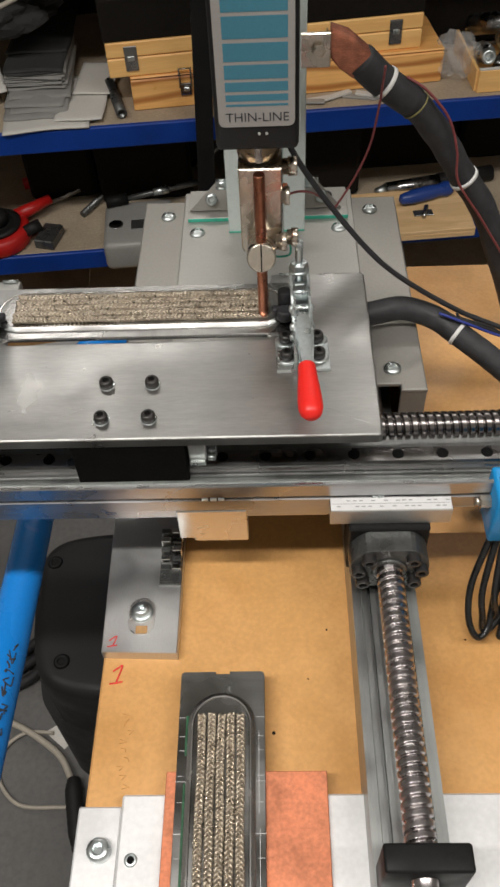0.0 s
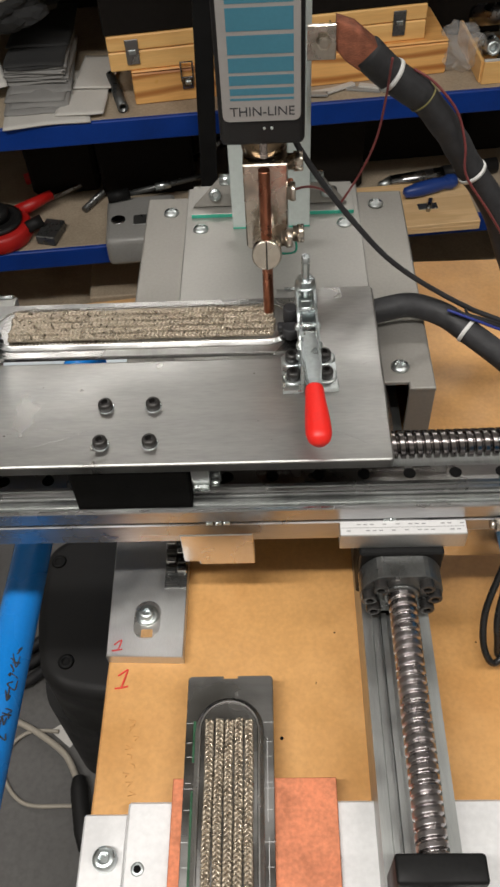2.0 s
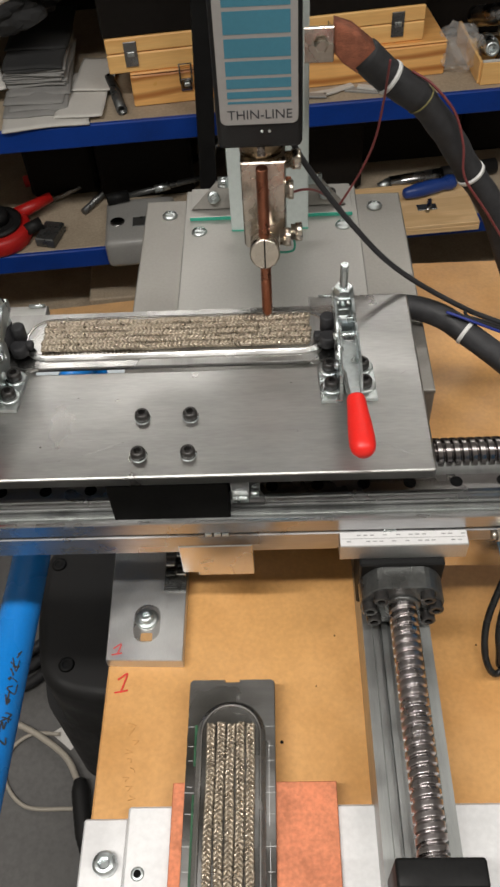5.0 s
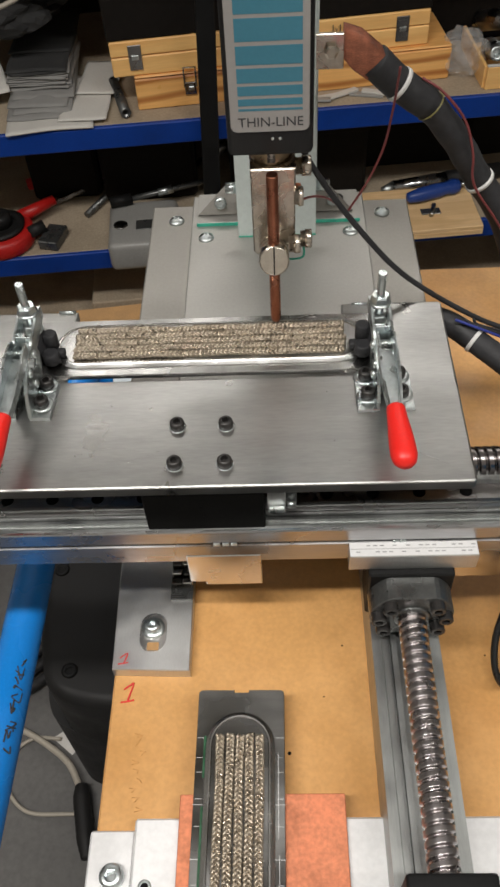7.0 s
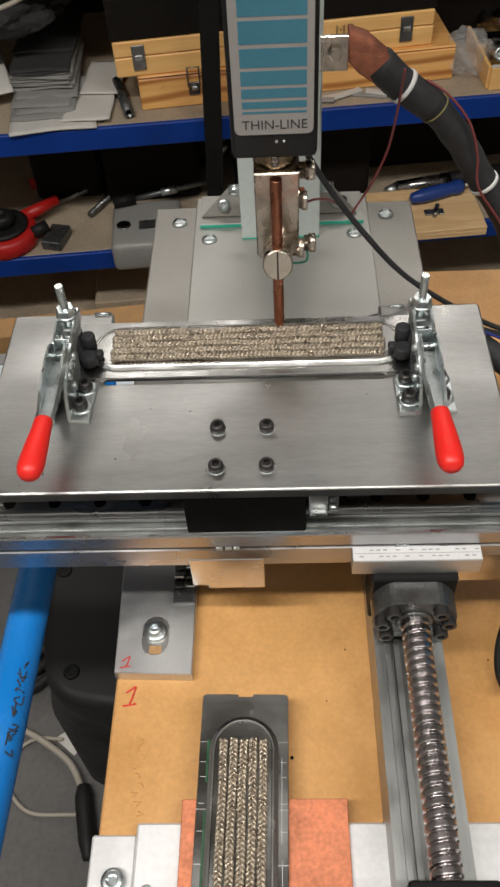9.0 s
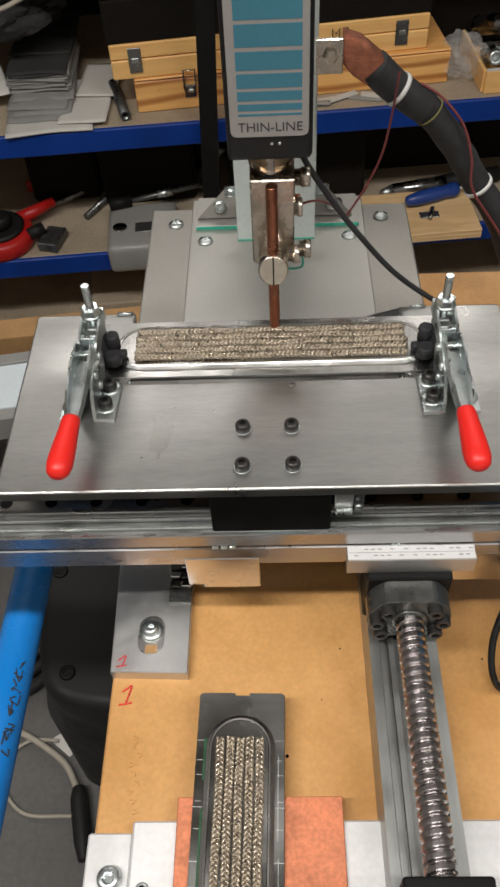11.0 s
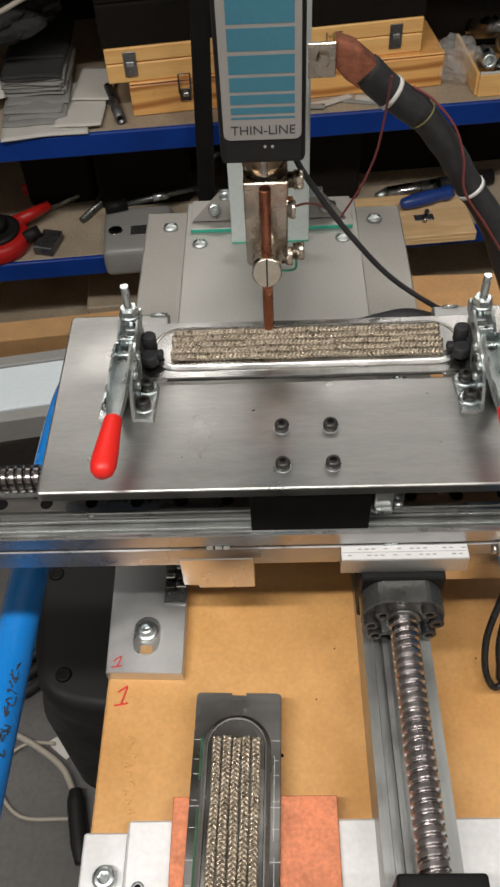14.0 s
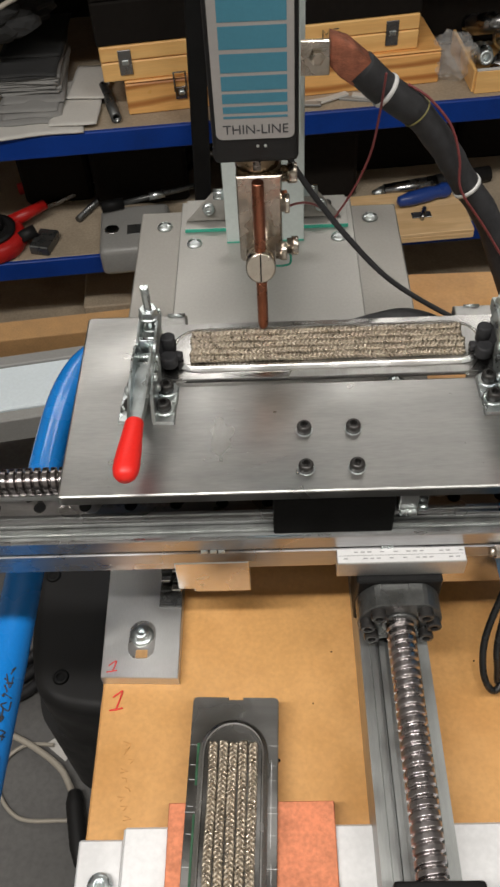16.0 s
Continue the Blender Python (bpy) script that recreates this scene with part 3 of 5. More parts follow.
def nut_unit():
    b = thing("ball_nut_unit", (0.0, 0.02, 0.063), "dark steel flanged ball nut bolted to a black housing", "ball nut")
    part("housing", Solid().box(-0.0235, 0.0235, 0.0122, 0.0355, 0.0420, 0.0842, 0.001), BLACK_ANOD, b, "black anodised nut housing")
    # flange with flat top and bottom
    pts = []
    for k in range(48):
        a = 2 * math.pi * k / 48
        x, z = 0.0233 * math.cos(a), 0.0233 * math.sin(a)
        pts.append((x, max(-0.0195, min(0.0195, z))))
    m = Matrix(((1, 0, 0, 0.0), (0, 0, -1, 0.0120), (0, 1, 0, 0.063), (0, 0, 0, 1)))
    flange = part("flange", Solid().prism(pts, 0.0, 0.0132, 0.0005, m), DARK_STEEL, b, "dark steel flange with flats")
    part("nut_collar", Solid().turn([(0.0105, -0.0012), (0.0105, -0.0022), (0.0095, -0.0028), (0.0082, -0.0028)], (0, 0, 0.063), "y", 28), DARK_STEEL, flange)
    bolt = mesh_of("flange_bolt", Solid().take(cap(0.0042, 0.0052)), BLACK_OX)
    for a in (46, 6, -34, 134, 174, 214):
        place("flange_bolt", bolt, flange, (0.0183 * math.cos(radians(a)), -0.0012, 0.063 + 0.0183 * math.sin(radians(a))), (90, 0, 0))
    top = part("bridge_plate", Solid().box(-0.0345, 0.0350, 0.0162, 0.0252, 0.0844, 0.0975, 0.0004), ALU_MATT, b, "milled aluminium bridge plate")
    strip = part("scale_strip", Solid().box(-0.0343, 0.0345, 0.0164, 0.0251, 0.0976, 0.0982, 0.0002), WHITE, top, "white strip with worn grey marks")
    for row, z in enumerate((0.0228, 0.0188)):
        for k in range(14):
            if (k * 7 + row * 3) % 5:
                x = -0.032 + 0.0047 * k + 0.0011 * ((k * 5 + row) % 3)
                part("mark", Solid().box(x, x + 0.0022, z - 0.0003, z + 0.0004, 0.0983, 0.09835), GREY_PRINT, strip)
    part("line", Solid().box(-0.0335, 0.0335, 0.0206, 0.0209, 0.0983, 0.09835), GREY_PRINT, strip)
    return b


def cap(r, h):
    """The shape of a socket head, standing on z = 0."""
    b = bmesh.new()
    n = 18
    rings = [(r, 0), (r, h * 0.9), (r * 0.88, h), (r * 0.56, h), (r * 0.52, h * 0.45)]
    vs = [[b.verts.new((q * math.cos(2 * math.pi * i / n), q * math.sin(2 * math.pi * i / n), z)) for i in range(n)] for q, z in rings]
    for a, c in zip(vs, vs[1:]):
        for i in range(n):
            b.faces.new((a[i], a[(i + 1) % n], c[(i + 1) % n], c[i]))
    b.faces.new(vs[-1])
    return b


axis_beam = cross_axis()
nut = nut_unit()

PZ = 0.120      # top of the work plate


# Thin bright ring paints the glint of the counterbore round a bolt.
RING = mesh_of("counterbore_glint", Solid().turn([(0.0050, 0.0), (0.0049, 0.0001), (0.0043, 0.0001)], seg=24), ZINC)


def work_plate():
    b = thing("work_plate", (-0.0634, 0.12, PZ - 0.008), "brushed aluminium work plate with a wide notch, on a black carriage", "fixture plate")
    x0, x1, y0, y1 = -0.2152, 0.0880, 0.0492, 0.1955
    n0, n1, ny = -0.1500, 0.0235, 0.1312
    out = [(x0 + 0.0022, y0), (x1 - 0.0022, y0), (x1 - 0.0006, y0 + 0.0006), (x1, y0 + 0.0022), (x1, y1 - 0.002), (x1 - 0.002, y1), (n1, y1), (n1, ny + 0.003), (n1 - 0.003, ny), (n0 + 0.003, ny), (n0, ny + 0.003), (n0, y1), (x0 + 0.002, y1), (x0, y1 - 0.002), (x0, y0 + 0.0022), (x0 + 0.0006, y0 + 0.0006)]
    p = part("plate", Solid().prism(out, PZ - 0.0068, PZ, 0.0012, segments=2), ALU, b)
    for x in (-0.0776, -0.0494):
        for y in (0.0930, 0.0648):
            place("cap_screw", M5, p, (x, y, PZ))
            place("counterbore_glint", RING, p, (x, y, PZ))
    dots = Solid()
    for x, y, r in ((0.0125, 0.080, 0.0006), (-0.135, 0.073, 0.0006), (-0.187, 0.056, 0.0005), (-0.118, 0.1105, 0.0004), (0.020, 0.0655, 0.0004), (0.010, 0.118, 0.0005)):
        dots.turn([(r, 0), (r * 0.7, 0.0002)], (x, y, PZ), seg=8)
    part("scratch_dots", dots, RAIL, p)
    random.seed(31)
    for k in range(11):
        x, y, a = random.uniform(-0.205, 0.075), random.uniform(0.056, 0.118), random.uniform(-0.5, 0.5)
        l, w = random.uniform(0.006, 0.020), random.uniform(-0.0012, 0.0012)
        if abs(x + 0.0635) < 0.03 and y > 0.055:
            continue
        line = curve([(x - l * math.cos(a), y - l * math.sin(a), PZ), (x, y + w, PZ), (x + l * math.cos(a), y + l * math.sin(a), PZ)], 5)
        part("scratch", Solid().sweep(line, 0.00005, 4), ALU_BAR, p, "fine bright scratch")
    c = part("carriage", Solid().box(-0.0968, -0.0280, 0.0500, 0.0592, 0.0742, 0.1130, 0.0008), BLACK_APRON, b, "matt black carriage apron")
    part("carriage_body", Solid().box(-0.0960, -0.0290, 0.0594, 0.0735, 0.0862, 0.1130, 0.0008), BLACK_ANOD, b, "black carriage on the rail")
    # Two tiny black discs paint the shade in the apron's pin holes.
    part("bolt", Solid().turn([(0.0011, 0.0), (0.0008, 0.0004)], (0, 0, 0), "y", 10, Matrix.Translation((-0.0640, 0.0495, 0.1000))), HOLE_AND_SPECK, c)
    part("bolt", Solid().turn([(0.0011, 0.0), (0.0008, 0.0004)], (0, 0, 0), "y", 10, Matrix.Translation((-0.0632, 0.0495, 0.0900))), HOLE_AND_SPECK, c)
    tab = part("limit_tab", Solid().box(-0.0262, -0.0160, 0.0500, 0.0560, 0.0985, 0.1130, 0.0004), ALU_MATT, b, "small metal limit switch tab")
    part("tab_end", Solid().box(-0.0258, -0.0164, 0.0470, 0.0499, 0.0965, 0.1000, 0.0006), ZINC, tab, "bright bent end")
    part("switch", Solid().box(-0.0156, -0.0098, 0.0520, 0.0570, 0.0980, 0.1100, 0.0006), DARK_STEEL, tab, "dark limit switch")
    part("switch_pin", Solid().rod((-0.0150, 0.0500, 0.1010), (-0.0104, 0.0500, 0.1010), 0.0018, 10), ZINC, tab)
    part("stop_pin", Solid().rod((0.0300, 0.1940, PZ + 0.0008), (0.0400, 0.1940, PZ + 0.0008), 0.0009, 10), ZINC, b)
    part("stop_pin", Solid().rod((-0.1620, 0.1940, PZ + 0.0010), (-0.1510, 0.1940, PZ + 0.0010), 0.0011, 10), ZINC, b)
    return b


plate = work_plate()


def braid_row(y, x0, x1, z, seed):
    """Three wires plaited along x."""
    out = []
    n = int((x1 - x0) / 0.00075)
    for w in range(3):
        ph = 2 * math.pi * w / 3 + seed
        pts = []
        for i in range(n + 1):
            x = x0 + (x1 - x0) * i / n
            a = 2 * math.pi * (x - x0) / 0.0078 + ph
            pts.append((x, y + 0.0018 * math.sin(a) + 0.0002 * math.sin(x * 90 + seed), z + 0.0009 * math.sin(2 * a) + 0.0003 * math.sin(x * 140 + seed * 3)))
        out.append(Solid().sweep(pts, 0.0009, 6))
    return out


def welded_tray(base, label):
    """The grey steel part with a raised oval and plaited wire on it; built about the origin, long in x."""
    b = thing("steel_tray", (0, 0, 0), label, "machine part", "steel trays")
    out = rounded(-0.111, 0.111, -0.0248, 0.0248, 0.0025)
    i = max(range(len(out)), key=lambda k: out[k][0] + out[k][1] * 1e-3)
    right = [q for q in out if q[0] > 0]
    left = [q for q in out if q[0] < 0]
    notch = [(-0.111, 0.0042), (-0.1095, 0.0042), (-0.1095, -0.0042), (-0.111, -0.0042)]
    left_top = [q for q in left if q[1] > 0]
    left_low = [q for q in left if q[1] <= 0]
    right_low = [q for q in right if q[1] <= 0]
    right_top = [q for q in right if q[1] > 0]
    part("flange_plate", Solid().prism(right_low + right_top + left_top + notch + left_low, 0.0, 0.003, 0.0003), TRAY_STEEL, b)
    rim = Solid()
    rings = [oval(0, 0, 0.1950 - 2 * d, 0.0390 - 2 * d, 22) for d in (0.0, 0.0001, 0.0004, 0.0019, 0.0026, 0.0034, 0.0040)]
    zs = [0.0030, 0.0037, 0.0041, 0.0054, 0.0058, 0.0057, 0.0048]
    n = len(rings[0])
    rim.add([(x, y, z) for q, z in zip(rings, zs) for x, y in q],
            [(k * n + i, k * n + (i + 1) % n, (k + 1) * n + (i + 1) % n, (k + 1) * n + i) for k in range(len(rings) - 1) for i in range(n)], False)
    part("polished_rim", rim, TRAY_RIM, b, "mirror polished oval rim")
    part("oval_top", Solid().prism(oval(0, 0, 0.1872, 0.0312, 22), 0.0031, 0.0052), TRAY_STEEL, b)
    for k in range(5):
        for s in braid_row(-0.0110 + 0.0055 * k, -0.0834 - 0.0007 * (k % 2), 0.0834 + 0.0006 * (k % 3), 0.0064, 1.7 * k):
            part("braid_strand", s, BRAID, b, "plaited tinned wire")
    b.matrix_basis = base
    return b


tray_held = welded_tray(pose(-0.0612, 0.1580, PZ), "grey steel part with plaited wire, clamped on the work plate")
tray_loose = copy_thing(tray_held, pose(-0.0945, -0.1350, 0.0157, 0, 0, -90))
tagged(tray_loose, "grey steel part with plaited wire, lying on copper sheet")
for x in (-0.083, -0.072, -0.064, -0.050, -0.047, -0.036, -0.020, -0.008, 0.010, 0.03):
    for y in (-0.0222, 0.0222):
        w = 0.0022 + 0.0007 * math.sin(x * 900 + y * 300)
        line = new("scribed_line", mesh_of("scribed_line", Solid().box(x - 0.00011, x + 0.00011, y - w, y + w, 0.0030, 0.00305), ALU_PALE))
        line.parent = tray_loose

for x0, x1, y in ((-0.075, -0.030, 0.0212), (-0.022, 0.045, 0.0216), (-0.099, -0.101, 0.004)):
    line = new("scribed_line", mesh_of("scribed_line", Solid().box(min(x0, x1), max(x0, x1), y - 0.0001, y + 0.0001, 0.0030, 0.00305), ALU_PALE))
    line.parent = tray_loose
# Dark green line in two lengths along one side of the oval.
for x0, x1 in ((-0.084, -0.061), (-0.046, 0.060)):
    line = new("green_line", mesh_of("green_line", Solid().box(x0, x1, -0.0206, -0.0192, 0.0030, 0.0034), GREEN_LINE))
    line.parent = tray_loose
    tagged(line, "dark green line beside the oval rim")


def toggle_clamp():
    """A horizontal toggle clamp; origin on the plate between its four bolts, arm to +y, handle to -y."""
    b = thing("toggle_clamp", (0, 0, 0), "zinc-plated toggle clamp with a red vinyl grip", "toggle clamp", "clamps on the plate")
    for sx in (-1, 1):
        s = Solid().prism([(sx * x, y) for x, y in ((0.0042, -0.0185), (0.0165, -0.0185), (0.0165, 0.0105), (0.0140, 0.0130), (0.0042, 0.0130))][::sx], 0.0002, 0.0024, 0.0004)
        f = part("foot", s, ZINC, b)
        for y in (0.0075, -0.0075):
            part("pressed_boss", Solid().turn([(0.0068, 0.0024), (0.0062, 0.0031), (0.0050, 0.0033)], (sx * 0.0098, y, 0), seg=20), ZINC, f)
        for y in (0.0075, -0.0075):
            place("cap_screw", M5, b, (sx * 0.0098, y, 0.0033))
        side = [(-0.0185, 0.0024), (-0.0165, 0.0090), (-0.0130, 0.0170), (-0.0070, 0.0245), (0.0005, 0.0290), (0.0080, 0.0312), (0.0140, 0.0300), (0.0185, 0.0255), (0.0205, 0.0190), (0.0190, 0.0110), (0.0150, 0.0060), (0.0130, 0.0024)]
        m = Matrix(((0, 0, 1, sx * 0.0048 - 0.001), (1, 0, 0, 0), (0, 1, 0, 0), (0, 0, 0, 1)))
        part("side_plate", Solid().prism(side, 0.0, 0.0020, 0.0003, m), ZINC, b)
    for y, z in ((0.0120, 0.0250), (-0.0010, 0.0220), (0.0020, 0.0105)):
        part("rivet", Solid().turn([(0.0001, -0.0078), (0.0022, -0.0072), (0.0026, -0.0062), (0.0026, 0.0062), (0.0022, 0.0072), (0.0001, 0.0078)], (0, y, z), "x", 14), ZINC, b)
    # clamping arm: two bars and a bolt between them
    arm = Solid()
    for sx in (-1, 1):
        outline = [(0.0080, 0.0215), (0.0160, 0.0230), (0.0410, 0.0285), (0.0425, 0.0330), (0.0410, 0.0370), (0.0300, 0.0370), (0.0150, 0.0330), (0.0070, 0.0290)]
        m = Matrix(((0, 0, 1, sx * 0.0052 - 0.0008), (1, 0, 0, 0), (0, 1, 0, 0), (0, 0, 0, 1)))
        arm.prism(outline, 0.0, 0.0016, 0.0003, m)
    arm.box(-0.0044, 0.0044, 0.0170, 0.0182, 0.0240, 0.0335, 0.0003).box(-0.0044, 0.0044, 0.0300, 0.0412, 0.0356, 0.0370, 0.0003)
    a = part("arm", arm, ZINC, b)
    part("spindle", Solid().rod((0, 0.0345, 0.0200), (0, 0.0345, 0.0590), 0.0024, 14), ZINC, a)
    for z0 in (0.0372, 0.0235):
        s = Solid()
        s.turn([(0.0062, z0), (0.0064, z0 + 0.0008), (0.0045, z0 + 0.0010)], (0, 0.0345, 0), seg=20)
        s.prism([(x, y + 0.0345) for x, y, _ in hexagon(0.0056, 0)], z0 + 0.001, z0 + 0.0058, 0.0005)
        part("nut", s, ZINC, a)
    tip = Solid().turn([(0.0070, 0.0056), (0.0078, 0.0070), (0.0076, 0.0120), (0.0062, 0.0140), (0.0062, 0.0225), (0.0050, 0.0240), (0.0010, 0.0241)], (0, 0.0345, 0), seg=18)
    part("rubber_tip", tip, RUBBER, a, "black rubber tip")
    # handle lever: folded channel
    lever = Solid()
    for sx in (-1, 1):
        wall = [(0.0105, 0.0056, 0.0322, 0.0368), (0.0075, 0.0062, 0.0298, 0.0386), (-0.0040, 0.0066, 0.0284, 0.0372), (-0.0150, 0.0066, 0.0268, 0.0346), (-0.0250, 0.0062, 0.0252, 0.0318), (-0.0330, 0.0054, 0.0242, 0.0298), (-0.0400, 0.0046, 0.0238, 0.0286)]
        lever.loft([(y, *sorted((sx * w * 0.83, sx * (w * 0.83 - 0.0013))), z0, z1) for y, w, z0, z1 in wall])
    lever.loft([(0.0040, -0.0041, 0.0041, 0.0275, 0.0290), (-0.0180, -0.0041, 0.0041, 0.0256, 0.0272), (-0.0300, -0.0034, 0.0034, 0.0244, 0.0262), (-0.0400, -0.0024, 0.0024, 0.0238, 0.0256)])
    h = part("lever", lever, ZINC, b)
    grip = Solid().turn([(0.0001, 0.0), (0.0030, -0.0003), (0.0048, -0.0012), (0.0053, -0.0030), (0.0057, -0.0110), (0.0066, -0.0220), (0.0072, -0.0320), (0.0072, -0.0380), (0.0062, -0.0425), (0.0040, -0.0452), (0.0001, -0.0460)],
                        axis="y", seg=22, m=pose(0, -0.0375, 0.0265) @ Matrix.Diagonal((0.98, 0.91, 1.0, 1)) @ Matrix.Diagonal((1.0, 1.0, 0.85, 1)))
    part("grip", grip, RED, h, "red vinyl grip")
    return b


CL = [(-0.1686, 0.1190, PZ), (0.0432, 0.1190, PZ)]
clamp_a = toggle_clamp()
clamp_a.matrix_basis = pose(*CL[0], 0, 0, -3.0)
clamp_b = copy_thing(clamp_a, pose(*CL[1], 0, 0, 1.8))
for ob, sx in ((clamp_a, 1), (clamp_b, -1)):
    foot = Solid().turn([(0.0032, 0.0100), (0.0044, 0.0108), (0.0044, 0.0205), (0.0036, 0.0214)], (sx * 0.0092, 0.0340, 0), seg=18)
    foot.turn([(0.0038, 0.0045), (0.0052, 0.0055), (0.0052, 0.0118), (0.0042, 0.0128)], (sx * 0.0096, 0.0262, 0), seg=18)
    foot.box(min(sx * 0.0090, sx * 0.0175), max(sx * 0.0090, sx * 0.0175), 0.0275, 0.0330, 0.0062, 0.0110, 0.0012, segments=2)
    pad = new("rubber_pad", mesh_of("rubber_pad", foot, RUBBER))
    pad.parent = ob
    tagged(pad, "black rubber pad reaching the steel part")


# ---------------------------------------------------------------- welding head and its stand
def head_stand():
    b = thing("welder_stand", (-0.067, 0.25, 0.0), "grey coated steel stand with screwed cover plates", "machine stand")
    top = Solid().prism([(-0.1705, 0.1442), (-0.1530, 0.1442), (-0.1530, 0.1500), (0.0190, 0.1500), (0.0190, 0.1442), (0.0365, 0.1442), (0.0365, 0.365), (-0.1705, 0.365)], 0.0790, 0.0815, 0.0012, segments=2)
    t = part("top_sheet", top, GREY_PAINT, b)
    part("front_wall", Solid().box(0.0190, 0.0362, 0.1446, 0.1470, 0.0003, 0.0788, 0.0004), GREY_PAINT, b)
    part("front_wall", Solid().box(-0.1702, -0.1530, 0.1446, 0.1470, 0.0003, 0.0788, 0.0004), GREY_PAINT, b)
    part("side_wall", Solid().box(0.0338, 0.0362, 0.1472, 0.3645, 0.0003, 0.0788, 0.0004), GREY_PAINT, b)
    part("side_wall", Solid().box(-0.1702, -0.1678, 0.1472, 0.3645, 0.0003, 0.0788, 0.0004), GREY_PAINT, b)
    part("back_wall", Solid().box(-0.1676, 0.0336, 0.3622, 0.3646, 0.0003, 0.0788, 0.0004), GREY_PAINT, b)
    c = part("cover_plate", Solid().prism([(-0.1375, 0.152), (0.0008, 0.152), (0.0008, 0.374), (-0.1375, 0.374)], 0.0817, 0.0838, 0.0008), GREY_LIGHT, b, "lighter grey cover plate")
    for x, y, z, p in ((-0.1503, 0.3440, 0.0815, t), (0.0147, 0.3470, 0.0815, t), (0.0148, 0.1640, 0.0815, t), (-0.1252, 0.3182, 0.0835, c), (-0.0122, 0.3206, 0.0835, c)):
        place("pan_screw", PAN, p, (x, y, z))
    # clear foot plates with green edges
    for x0, x1 in ((-0.1330, -0.0985), (-0.0392, -0.0040)):
        f = part("foot_plate", Solid().box(x0, x1, 0.3335, 0.3720, 0.0840, 0.0870, 0.0002), GREY_LIGHT, b, "grey foot plate with green edge")
        part("green_edge", Solid().box(x0, x1, 0.3327, 0.3333, 0.0840, 0.0868), ACRYLIC_EDGE, f, "green edge of clear plastic")
    for x0, x1, sgn in ((-0.1320, -0.0998, 1), (-0.0392, -0.0090, -1)):
        tri = [(x0, 0.0), (x1, 0.0), (x1, 0.024), (x1 - 0.008, 0.024)] if sgn > 0 else [(x0, 0.0), (x1, 0.0), (x0 + 0.008, 0.024), (x0, 0.024)]
        lean = Matrix.Translation((0, 0.3440, 0.0872)) @ pose(0, 0, 0, 62)
        g = part("gusset", Solid().prism(tri, 0.0, 0.0025, 0.0003, lean), GREY_PAINT, b, "grey bent steel gusset")
        place("cap_screw", M4_ZINC, g, tuple(lean @ Vector((x1 - 0.014 if sgn > 0 else x0 + 0.014, 0.009, 0.0025))), (62, 0, 0))
    place("cap_screw", M5, b, (-0.0200, 0.3560, 0.0872))
    for x0, x1 in ((-0.0995, -0.0875), (-0.0560, -0.0395)):
        col = part("column", Solid().box(x0, x1, 0.3180, 0.3600, 0.0838, 0.62, 0.0008), WHITE_PAINT, b, "pale painted upright")
        part("green_edge", Solid().box(x0, x1, 0.3173, 0.3178, 0.0840, 0.0850), ACRYLIC_EDGE, col, "green edge of clear plastic")
    part("back_plate", Solid().box(-0.0873, -0.0562, 0.345, 0.355, 0.0838, 0.62, 0.0008), WHITE_PAINT, b)
    for x, z in ((-0.1040, 0.120), (-0.0350, 0.120)):
        part("side_bolt", Solid().rod((x - 0.004, 0.330, z), (x + 0.006, 0.330, z), 0.0042, 14), ZINC, b)
    return b


head_stand()


